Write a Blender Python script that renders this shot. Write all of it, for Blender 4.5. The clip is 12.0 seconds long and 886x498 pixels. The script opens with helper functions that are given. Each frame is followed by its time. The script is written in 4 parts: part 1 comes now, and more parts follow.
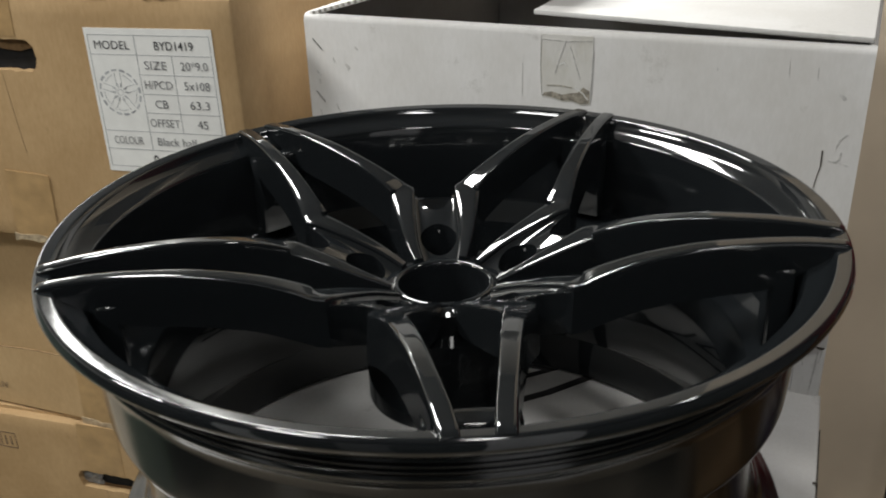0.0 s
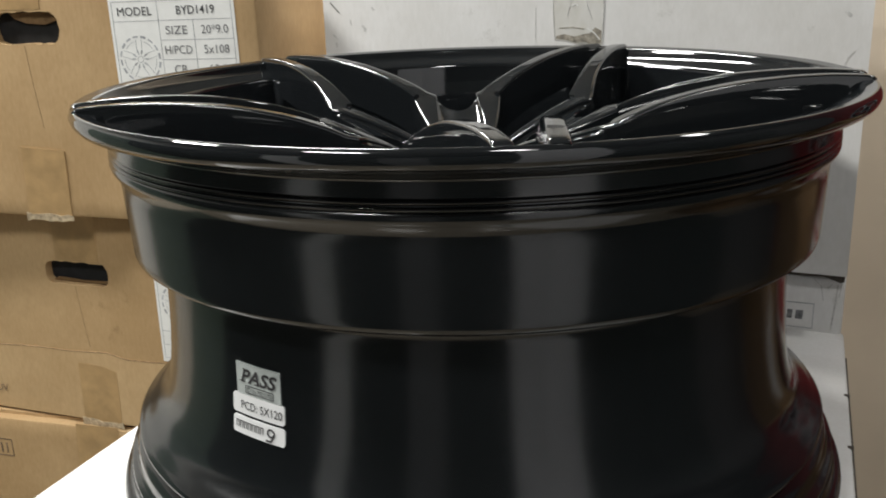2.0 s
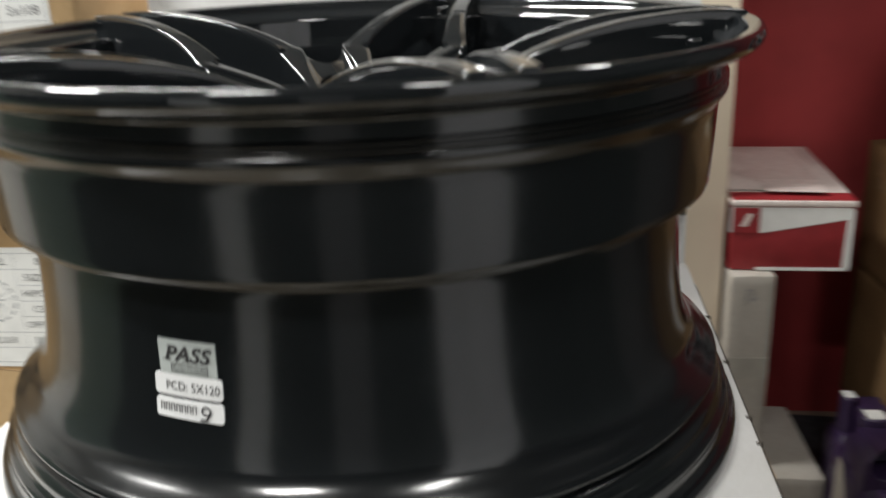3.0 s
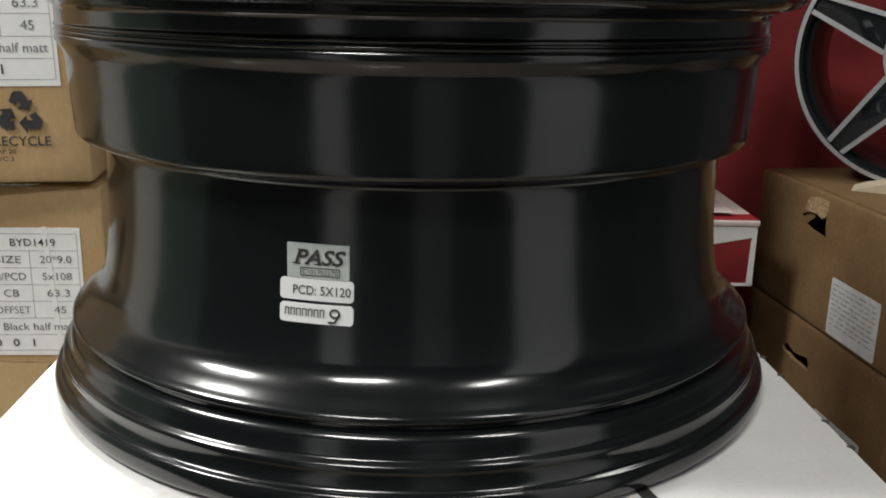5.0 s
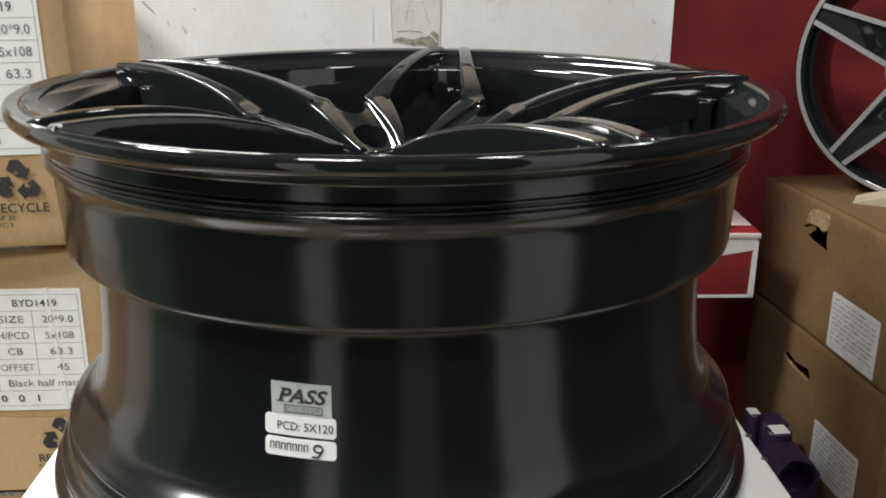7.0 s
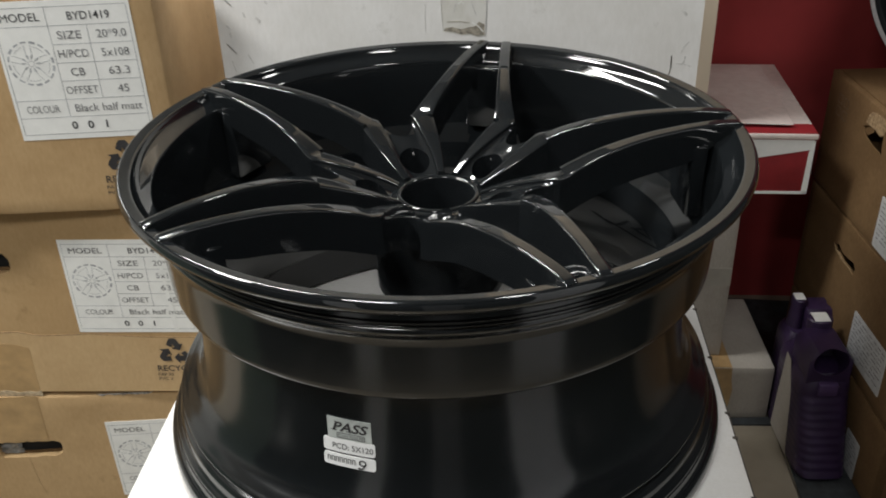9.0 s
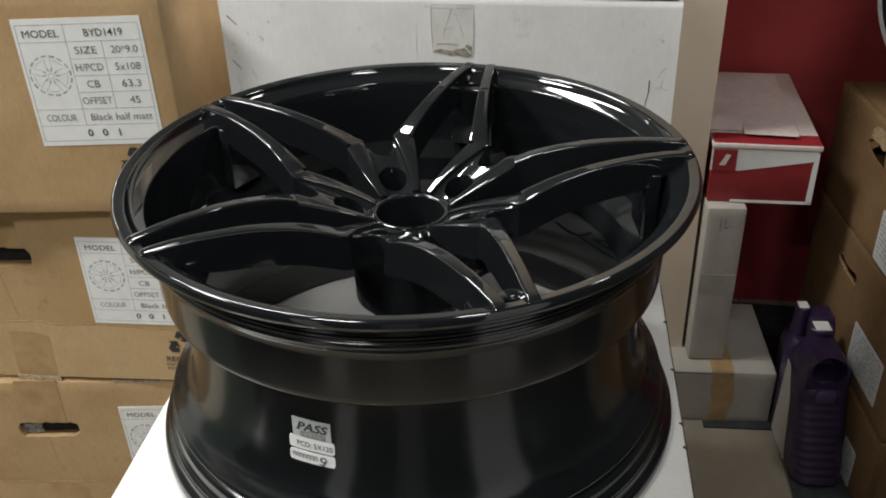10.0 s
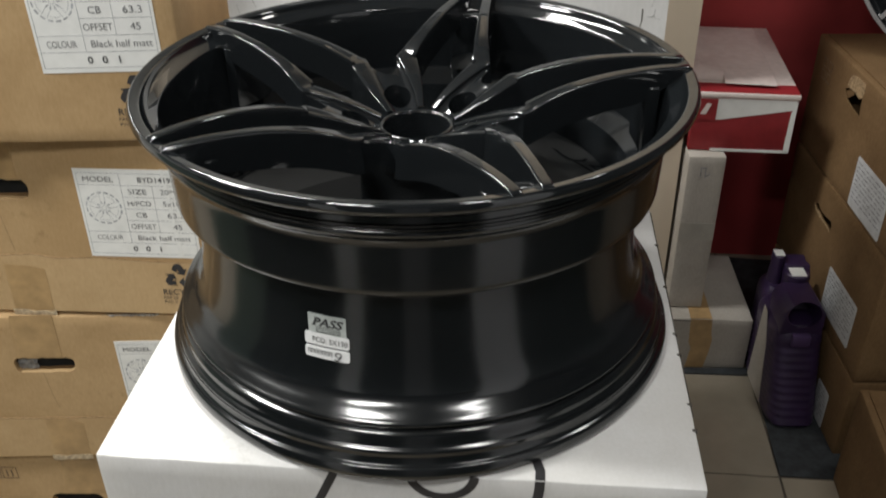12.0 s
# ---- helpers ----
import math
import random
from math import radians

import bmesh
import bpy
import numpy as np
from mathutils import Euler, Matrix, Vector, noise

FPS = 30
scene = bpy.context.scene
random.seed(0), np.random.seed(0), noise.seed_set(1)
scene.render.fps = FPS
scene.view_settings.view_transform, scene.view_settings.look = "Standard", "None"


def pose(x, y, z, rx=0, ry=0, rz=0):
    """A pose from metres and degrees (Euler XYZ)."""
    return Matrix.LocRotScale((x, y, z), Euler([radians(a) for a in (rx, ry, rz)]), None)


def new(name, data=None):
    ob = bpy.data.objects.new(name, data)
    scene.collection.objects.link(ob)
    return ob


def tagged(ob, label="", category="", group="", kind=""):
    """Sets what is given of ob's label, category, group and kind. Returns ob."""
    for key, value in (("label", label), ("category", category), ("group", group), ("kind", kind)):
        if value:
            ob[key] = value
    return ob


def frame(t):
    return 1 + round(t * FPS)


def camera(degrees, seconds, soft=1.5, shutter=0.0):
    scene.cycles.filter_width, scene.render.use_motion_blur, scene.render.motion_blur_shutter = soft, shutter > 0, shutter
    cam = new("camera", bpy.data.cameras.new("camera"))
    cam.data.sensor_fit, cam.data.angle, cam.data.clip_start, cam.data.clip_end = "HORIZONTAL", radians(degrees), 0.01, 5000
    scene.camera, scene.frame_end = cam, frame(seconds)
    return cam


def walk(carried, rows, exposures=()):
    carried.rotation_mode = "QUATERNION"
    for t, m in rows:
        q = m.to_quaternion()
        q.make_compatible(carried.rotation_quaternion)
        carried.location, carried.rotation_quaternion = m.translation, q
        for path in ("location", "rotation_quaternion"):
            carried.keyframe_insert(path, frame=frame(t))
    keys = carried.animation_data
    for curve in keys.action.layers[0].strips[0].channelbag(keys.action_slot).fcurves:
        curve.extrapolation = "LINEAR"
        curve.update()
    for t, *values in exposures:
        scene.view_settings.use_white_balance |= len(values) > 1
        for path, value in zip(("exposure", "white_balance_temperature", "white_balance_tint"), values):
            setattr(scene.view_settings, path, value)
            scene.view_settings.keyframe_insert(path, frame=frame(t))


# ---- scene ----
cam = camera(51.87, 12.0, soft=1.8, shutter=0.5)
# seconds, place, turn in degrees
PATH = [
    (0, 0.3284, -0.5021, 1.3543, 65.25, 1.64, 32.41),
    (0.5, 0.3509, -0.5326, 1.3209, 67.50, 3.93, 33.49),
    (1, 0.3428, -0.5710, 1.2481, 71.46, 1.27, 34.21),
    (1.5, 0.3384, -0.5840, 1.2284, 71.92, 2.78, 33.60),
    (2, 0.3357, -0.5762, 1.1852, 72.93, 1.86, 31.63),
    (2.5, 0.3311, -0.5805, 1.1921, 71.33, 1.26, 30.68),
    (2.8, 0.2982, -0.5933, 1.1938, 70.37, 2.80, 23.91),
    (3, 0.2470, -0.6033, 1.1683, 70.80, 1.95, 16.63),
    (3.2, 0.1771, -0.6300, 1.1332, 71.90, 0.19, 11.35),
    (4.8, 0.1183, -0.6938, 1.1005, 74.40, -0.93, 8.17),
    (5, 0.1189, -0.6923, 1.1024, 74.38, -1.03, 8.15),
    (5.5, 0.1241, -0.6913, 1.1202, 74.94, -1.10, 8.57),
    (6, 0.1359, -0.6809, 1.1432, 73.62, 0.15, 8.56),
    (6.5, 0.1407, -0.6715, 1.1746, 73.13, 0.20, 8.27),
    (7, 0.1335, -0.6732, 1.1969, 72.35, -0.15, 8.62),
    (7.2, 0.1328, -0.6744, 1.2123, 71.96, 0.02, 8.54),
    (8.8, 0.1833, -0.7064, 1.4021, 61.03, 1.60, 12.90),
    (9, 0.1955, -0.7197, 1.4204, 60.11, 1.57, 14.07),
    (9.5, 0.2378, -0.7325, 1.4652, 60.02, 2.17, 15.36),
    (10, 0.2728, -0.7423, 1.4741, 59.39, 1.47, 17.07),
    (10.5, 0.2760, -0.7589, 1.4668, 58.81, 1.02, 17.73),
    (11, 0.2694, -0.7881, 1.4311, 56.33, 0.47, 17.75),
    (11.5, 0.2674, -0.8067, 1.4224, 56.37, 0.39, 16.56),
    (12, 0.2547, -0.8080, 1.4322, 57.98, 0.52, 15.44),
]
EXPOSURES = [(0.0, 0.03), (0.5, 0.35), (2.0, 0.46), (2.5, 0.56), (3.0, 0.66), (3.2, 0.64), (4.8, 0.32), (5.5, 0.30), (6.0, 0.57), (6.5, 0.68), (7.2, 0.60), (8.8, 0.20), (10.5, 0.17), (11.0, 0.22), (11.5, 0.34), (12.0, 0.30)]
walk(cam, [(t, pose(*p)) for t, *p in PATH], EXPOSURES)

# ---- light ----
world = bpy.data.worlds.new("room_air")
world.use_nodes = True
world.node_tree.nodes["Background"].inputs[0].default_value = (0.9, 0.95, 1.0, 1)
world.node_tree.nodes["Background"].inputs[1].default_value = 0.15
scene.world = world

TOP = 0.826          # top of the carton under the wheel
ROOM = 10.0          # turn of the room about the upright
CEIL = 2.75


def area_lamp(name, m, sx, sy, watts, colour):
    data = bpy.data.lights.new(name, "AREA")
    data.shape, data.size, data.size_y, data.energy, data.color = "RECTANGLE", sx, sy, watts, colour
    ob = new(name, data)
    ob.matrix_world = m
    return ob


# place, size, turn and power of the hanging lights
LAMPS = [(-1.40, -0.60, 0.17, 0.50, ROOM + 62, 36), (-0.25, -1.35, 0.17, 0.46, ROOM + 62, 14.5), (0.80, -0.85, 0.12, 0.36, ROOM + 62, 5), (1.00, 0.45, 0.12, 0.40, ROOM + 62, 4.5), (-0.98, 0.62, 0.18, 0.80, ROOM + 62, 32), (-2.77, 1.79, 0.20, 1.20, -37, 15)]
DROP = 0.30      # they hang this far under the ceiling
for lx, ly, wide, long, turn, watts in LAMPS:
    area_lamp("lamp", pose(lx, ly, CEIL - DROP - 0.032, 0, 0, turn), wide, long, watts, (1.0, 1.0, 0.965))
    area_lamp("lamp", pose(lx, ly, CEIL - DROP + 0.032, 180, 0, turn), wide, long, watts * 0.10, (1.0, 1.0, 0.965))


# ---- materials ----
def nodes_of(name):
    m = bpy.data.materials.new(name)
    m.use_nodes = True
    nt = m.node_tree
    return m, nt, nt.nodes["Principled BSDF"]


def ramp(nt, fac, stops):
    r = nt.nodes.new("ShaderNodeValToRGB")
    while len(r.color_ramp.elements) < len(stops):
        r.color_ramp.elements.new(0.5)
    for e, (p, c) in zip(r.color_ramp.elements, stops):
        e.position, e.color = p, (*c, 1) if len(c) == 3 else c
    nt.links.new(fac, r.inputs[0])
    return r.outputs[0]


def noise_tex(nt, scale, detail=4.0, rough=0.6, stretch=None, object_shift=True):
    co = nt.nodes.new("ShaderNodeTexCoord")
    mp = nt.nodes.new("ShaderNodeMapping")
    nt.links.new(co.outputs["Object"], mp.inputs["Vector"])
    if stretch:
        mp.inputs["Scale"].default_value = stretch
    if object_shift:
        info = nt.nodes.new("ShaderNodeObjectInfo")
        mul = nt.nodes.new("ShaderNodeMath")
        mul.operation, mul.inputs[1].default_value = "MULTIPLY", 37.0
        nt.links.new(info.outputs["Random"], mul.inputs[0])
        nt.links.new(mul.outputs[0], mp.inputs["Location"])
    n = nt.nodes.new("ShaderNodeTexNoise")
    n.inputs["Scale"].default_value, n.inputs["Detail"].default_value, n.inputs["Roughness"].default_value = scale, detail, rough
    nt.links.new(mp.outputs[0], n.inputs["Vector"])
    return n.outputs[0]


def mix_col(nt, fac, a, b, mode="MIX"):
    m = nt.nodes.new("ShaderNodeMix")
    m.data_type, m.blend_type = "RGBA", mode
    for sock, val in ((m.inputs[0], fac), (m.inputs[6], a), (m.inputs[7], b)):
        if isinstance(val, (int, float)):
            sock.default_value = val
        elif isinstance(val, tuple):
            sock.default_value = (*val, 1)
        else:
            nt.links.new(val, sock)
    return m.outputs[2]


def bump(nt, bsdf, height, strength, distance):
    b = nt.nodes.new("ShaderNodeBump")
    b.inputs["Strength"].default_value, b.inputs["Distance"].default_value = strength, distance
    nt.links.new(height, b.inputs["Height"])
    nt.links.new(b.outputs[0], bsdf.inputs["Normal"])


def board(name, lo, hi, stain, flute=0.5, rough=0.75):
    """Corrugated board: fibre grain, faint flutes, patches of wear."""
    m, nt, bs = nodes_of(name)
    grain = noise_tex(nt, 260, 3, 0.7, (1, 1, 0.35))
    patch = noise_tex(nt, 5, 5, 0.62)
    base = ramp(nt, grain, [(0.3, lo), (0.7, hi)])
    worn = ramp(nt, patch, [(0.36, (1, 1, 1)), (0.62, stain)])
    col = mix_col(nt, 1.0, base, worn, "MULTIPLY")
    smudge = ramp(nt, noise_tex(nt, 17, 7, 0.72), [(0.62, (1, 1, 1)), (0.74, tuple(c * 0.86 for c in stain))])
    col = mix_col(nt, 1.0, col, smudge, "MULTIPLY")
    rub = ramp(nt, noise_tex(nt, 30, 5, 0.75, (0.25, 1, 1)), [(0.66, (0, 0, 0)), (0.80, (0.22, 0.22, 0.22))])
    col = mix_col(nt, rub, col, tuple(min(1.0, c * 1.25) for c in hi))
    nt.links.new(col, bs.inputs["Base Color"])
    bs.inputs["Roughness"].default_value = rough
    bs.inputs["Specular IOR Level"].default_value = 0.3
    if flute:
        co = nt.nodes.new("ShaderNodeTexCoord")
        wv = nt.nodes.new("ShaderNodeTexWave")
        wv.inputs["Scale"].default_value, wv.inputs["Distortion"].default_value = 45, 0.4
        nt.links.new(co.outputs["Object"], wv.inputs["Vector"])
        dent = noise_tex(nt, 9, 3, 0.5)
        add = nt.nodes.new("ShaderNodeMath")
        add.operation = "MULTIPLY_ADD"
        add.inputs[1].default_value = 14.0
        nt.links.new(dent, add.inputs[0])
        nt.links.new(wv.outputs[1], add.inputs[2])
        bump(nt, bs, add.outputs[0], flute, 0.0003)
    return m


def plain(name, colour, rough=0.5, metal=0.0, vary=0.06, scale=60, coat=0.0, spec=0.5):
    m, nt, bs = nodes_of(name)
    n = noise_tex(nt, scale, 4)
    lo = tuple(max(0.0, c * (1 - vary * 2)) for c in colour)
    hi = tuple(min(1.0, c * (1 + vary)) for c in colour)
    nt.links.new(ramp(nt, n, [(0.3, lo), (0.7, hi)]), bs.inputs["Base Color"])
    bs.inputs["Roughness"].default_value, bs.inputs["Metallic"].default_value = rough, metal
    bs.inputs["Coat Weight"].default_value, bs.inputs["Specular IOR Level"].default_value = coat, spec
    return m


def wrinkled(name, lo, hi, rough, crease=0.55):
    """Thin shiny film with creases and pale air pockets."""
    m, nt, bs = nodes_of(name)
    fold = noise_tex(nt, 42, 3, 0.55, (1, 1, 0.55))
    nt.links.new(ramp(nt, fold, [(0.38, lo), (0.60, hi)]), bs.inputs["Base Color"])
    bs.inputs["Roughness"].default_value = rough
    bump(nt, bs, fold, crease, 0.004)
    return m


def lacquer(name, colour, rough_lo, rough_hi, peel):
    """Gloss paint with a slight orange peel and dust in its gloss."""
    m, nt, bs = nodes_of(name)
    bs.inputs["Base Color"].default_value = (*colour, 1)
    dust = noise_tex(nt, 18, 6, 0.7, object_shift=False)
    r = ramp(nt, dust, [(0.35, (rough_lo,) * 3), (0.75, (rough_hi,) * 3)])
    nt.links.new(r, bs.inputs["Roughness"])
    bs.inputs["Specular IOR Level"].default_value = 0.75
    bump(nt, bs, noise_tex(nt, 220, 2, 0.5, object_shift=False), peel, 0.0002)
    return m


KRAFT = board("kraft_board", (0.462, 0.312, 0.160), (0.520, 0.357, 0.192), (0.82, 0.79, 0.74), 0.16)
KRAFT_PALE = board("kraft_board_pale", (0.48, 0.33, 0.172), (0.535, 0.372, 0.204), (0.86, 0.83, 0.78), 0.16)
# a much darker kraft tone, for the corner cartons and the grip tongues
KRAFT_DARK = board("kraft_board_dark", (0.175, 0.104, 0.047), (0.238, 0.146, 0.070), (0.75, 0.72, 0.68))
WHITE_BOARD = board("white_board", (0.74, 0.73, 0.72), (0.79, 0.78, 0.775), (0.88, 0.87, 0.85), 0.12)
GREY_BOARD = board("grey_white_board", (0.42, 0.385, 0.345), (0.49, 0.455, 0.41), (0.86, 0.85, 0.83), 0.2)
TEAR = plain("torn_board", (0.40, 0.375, 0.34), 0.9, vary=0.4, scale=200)
BOARD_EDGE = plain("board_edge", (0.10, 0.085, 0.07), 0.9, vary=0.3, scale=300)
PAPER = plain("label_paper", (0.80, 0.80, 0.78), 0.55, vary=0.03)
PAPER_OLD = plain("old_label_paper", (0.62, 0.63, 0.64), 0.6, vary=0.08)
INK = plain("black_ink", (0.035, 0.033, 0.035), 0.6, vary=0.2)
PALE_INK = plain("pale_grey_ink", (0.20, 0.20, 0.21), 0.6, vary=0.4, scale=120)
FAINT_INK = plain("faint_grey_ink", (0.34, 0.34, 0.36), 0.6, vary=0.4, scale=120)
LABEL_INK = plain("grey_black_ink", (0.055, 0.055, 0.06), 0.6, vary=0.35, scale=120)
FADED = plain("faded_ink", (0.20, 0.135, 0.085), 0.7, vary=0.3)
LINE = plain("grey_line_ink", (0.40, 0.41, 0.43), 0.6, vary=0.2)
TAPE = plain("brown_packing_tape", (0.435, 0.285, 0.137), 0.30, vary=0.12, scale=30)
CLEAR_TAPE = wrinkled("yellowed_clear_tape", (0.66, 0.64, 0.585), (0.735, 0.72, 0.685), 0.24, 0.35)
CLEAR_FILM = wrinkled("clear_film", (0.76, 0.67, 0.63), (0.81, 0.73, 0.69), 0.26, 0.22)
TAPE_FOLD = plain("glossy_tape_fold", (0.50, 0.40, 0.27), 0.16, vary=0.25, scale=160)
GREY_FILM = plain("grey_film", (0.21, 0.205, 0.20), 0.25, vary=0.4, scale=90)
GRIME = plain("brown_grime", (0.37, 0.335, 0.275), 0.7, vary=0.35, scale=180)
SCUFF = plain("grey_scuff", (0.64, 0.628, 0.61), 0.8, vary=0.18, scale=220)
CREASE = plain("board_crease", (0.34, 0.225, 0.118), 0.85, vary=0.2, scale=150)
TORN_KRAFT = plain("torn_kraft", (0.40, 0.275, 0.15), 0.9, vary=0.3, scale=130)
PALE_TAPE = plain("pale_tape", (0.40, 0.375, 0.33), 0.35, vary=0.08, scale=20)
FACE_BLACK = lacquer("gloss_black_paint", (0.0088, 0.0102, 0.0114), 0.035, 0.085, 0.04)
LINING_BLACK = lacquer("gloss_black_lining", (0.0080, 0.0094, 0.0106), 0.04, 0.09, 0.03)
BARREL_BLACK = lacquer("satin_black_paint", (0.0060, 0.0071, 0.0080), 0.130, 0.185, 0.05)
HOLE_DARK = plain("grip_hole_dark", (0.008, 0.008, 0.009), 0.9, vary=0.4)
SILVER_STICKER = plain("silver_sticker", (0.60, 0.64, 0.62), 0.35, metal=0.25, vary=0.06)
WHITE_STICKER = plain("white_sticker", (0.82, 0.82, 0.82), 0.4, vary=0.02)
STEEL = plain("staple_steel", (0.45, 0.44, 0.42), 0.35, metal=1.0)
MACHINED = plain("machined_aluminium", (0.62, 0.62, 0.64), 0.32, metal=0.85, vary=0.08, scale=200)
RED_CARD = plain("red_card", (0.30, 0.022, 0.028), 0.5, vary=0.1, scale=20)
PINK_CARD = plain("pale_card", (0.80, 0.70, 0.66), 0.5, vary=0.06)
CREAM_CARD = plain("cream_card", (0.55, 0.46, 0.33), 0.7, vary=0.08, scale=30)
PURPLE = plain("purple_plastic", (0.034, 0.018, 0.056), 0.40, vary=0.12, scale=25)
PURPLE_STRAP = plain("purple_strap_plastic", (0.085, 0.050, 0.130), 0.30, vary=0.08, scale=25)
DARK_BAND = plain("dark_floor_tone", (0.035, 0.04, 0.045), 0.8, vary=0.25, scale=40)
LAMP_CASE = plain("lamp_case", (0.8, 0.8, 0.8), 0.4, vary=0.02)
RED_WALL = plain("red_wall_paint", (0.37, 0.040, 0.042), 0.75, vary=0.16, scale=3)
CREAM_WALL = plain("grey_room_paint", (0.13, 0.132, 0.136), 0.8, vary=0.06, scale=3)
LIGHT_WALL = plain("white_room_paint", (0.66, 0.66, 0.645), 0.8, vary=0.05, scale=3)
PIER_PAINT = plain("tan_wall_paint", (0.67, 0.57, 0.45), 0.8, vary=0.06, scale=3)
CEIL_PAINT = plain("ceiling_paint", (0.19, 0.19, 0.19), 0.85, vary=0.03, scale=4)
TILE = plain("beige_tile", (0.32, 0.278, 0.218), 0.16, vary=0.08, scale=7)
GROUT = plain("grout", (0.18, 0.16, 0.14), 0.9, vary=0.2)


# ---- builders ----
def finish(bm, name, material, sharp=38):
    me = bpy.data.meshes.new(name)
    bmesh.ops.recalc_face_normals(bm, faces=bm.faces)
    bm.to_mesh(me)
    bm.free()
    for p in me.polygons:
        p.use_smooth = True
    me.set_sharp_from_angle(angle=radians(sharp))
    me.materials.append(material)
    return me


def part(name, bm, material, parent, label="", sharp=38):
    ob = new(name, bm if isinstance(bm, bpy.types.Mesh) else finish(bm, name, material, sharp))
    ob.parent = parent
    if label:
        ob["label"] = label
    return ob


def thing(name, m, label, category, group="", kind=""):
    ob = new(name)
    ob.empty_display_size = 0.05
    ob.matrix_world = m
    return tagged(ob, label, category, group, kind)


def block(x0, x1, y0, y1, z0, z1, bev=0.0, seg=2, bm=None, m=None):
    b = bmesh.new()
    bmesh.ops.create_cube(b, size=1, matrix=Matrix.LocRotScale(((x0 + x1) / 2, (y0 + y1) / 2, (z0 + z1) / 2), None, (x1 - x0, y1 - y0, z1 - z0)))
    if bev:
        bmesh.ops.bevel(b, geom=b.edges, offset=bev, segments=seg, profile=0.5, affect="EDGES")
    if m:
        b.transform(m)
    return join(bm, b)


def join(bm, b):
    if bm is None:
        return b
    me = bpy.data.meshes.new("joint")
    b.to_mesh(me)
    b.free()
    bm.from_mesh(me)
    bpy.data.meshes.remove(me)
    return bm


def lathe(profile, steps=160, closed=True):
    bm = bmesh.new()
    rings = []
    for k in range(steps):
        a = 2 * math.pi * k / steps
        rings.append([bm.verts.new((r * math.cos(a), r * math.sin(a), z)) for r, z in profile])
    n = len(profile)
    for k in range(steps):
        a, b = rings[k], rings[(k + 1) % steps]
        for i in range(n if closed else n - 1):
            j = (i + 1) % n
            bm.faces.new((a[i], b[i], b[j], a[j]))
    return bm


def prism(points, y0, y1, bev=0.0):
    """A plate cut to an outline in u, v; from depth y0 to y1."""
    bm = bmesh.new()
    a = [bm.verts.new((u, v, y0)) for u, v in points]
    b = [bm.verts.new((u, v, y1)) for u, v in points]
    bm.faces.new(a)
    bm.faces.new(b[::-1])
    for i in range(len(a)):
        j = (i + 1) % len(a)
        bm.faces.new((a[i], b[i], b[j], a[j]))
    if bev:
        rims = [e for e in bm.edges if abs(e.verts[0].co.z - e.verts[1].co.z) < 1e-7]
        bmesh.ops.bevel(bm, geom=rims, offset=bev, segments=2, profile=0.5, affect="EDGES")
    return bm


def rounded(u0, u1, v0, v1, r, n=5):
    pts = []
    for cx, cy, a0 in ((u1 - r, v1 - r, 0), (u0 + r, v1 - r, 90), (u0 + r, v0 + r, 180), (u1 - r, v0 + r, 270)):
        for k in range(n + 1):
            a = radians(a0 + 90 * k / n)
            pts.append((cx + r * math.cos(a), cy + r * math.sin(a)))
    return pts


def sheet(points, thick, bm=None):
    return join(bm, prism(points, 0.0, thick))


def stroke(points, width, thick=0.0004, bm=None):
    """A flat inked line through points, mitred at its corners; closed when it ends where it began."""
    pts = [Vector((x, y)) for x, y in points]
    closed = (pts[0] - pts[-1]).length < 1e-6
    if closed:
        pts = pts[:-1]
    n = len(pts)
    b = bmesh.new()
    rings = []
    for i, p in enumerate(pts):
        a = pts[i - 1] if i or closed else p * 2 - pts[1]
        c = pts[(i + 1) % n] if i < n - 1 or closed else p * 2 - pts[i - 1]
        d0, d1 = (p - a).normalized(), (c - p).normalized()
        m = Vector((-d0.y - d1.y, d0.x + d1.x))
        m = m.normalized() if m.length > 1e-4 else Vector((-d0.y, d0.x))
        k = width / 2 / max(0.45, m.dot(Vector((-d0.y, d0.x))))
        rings.append([b.verts.new((p.x + m.x * o, p.y + m.y * o, z)) for o, z in ((k, 0.0), (-k, 0.0), (-k, thick), (k, thick))])
    for i in range(n if closed else n - 1):
        u, v = rings[i], rings[(i + 1) % n]
        for q in range(4):
            b.faces.new((u[q], u[(q + 1) % 4], v[(q + 1) % 4], v[q]))
    if not closed:
        b.faces.new(rings[0])
        b.faces.new(rings[-1][::-1])
    return join(bm, b)


def arc(cx, cy, rx, ry, a0, a1, n=14):
    return [(cx + rx * math.cos(radians(a0 + (a1 - a0) * k / n)), cy + ry * math.sin(radians(a0 + (a1 - a0) * k / n))) for k in range(n + 1)]


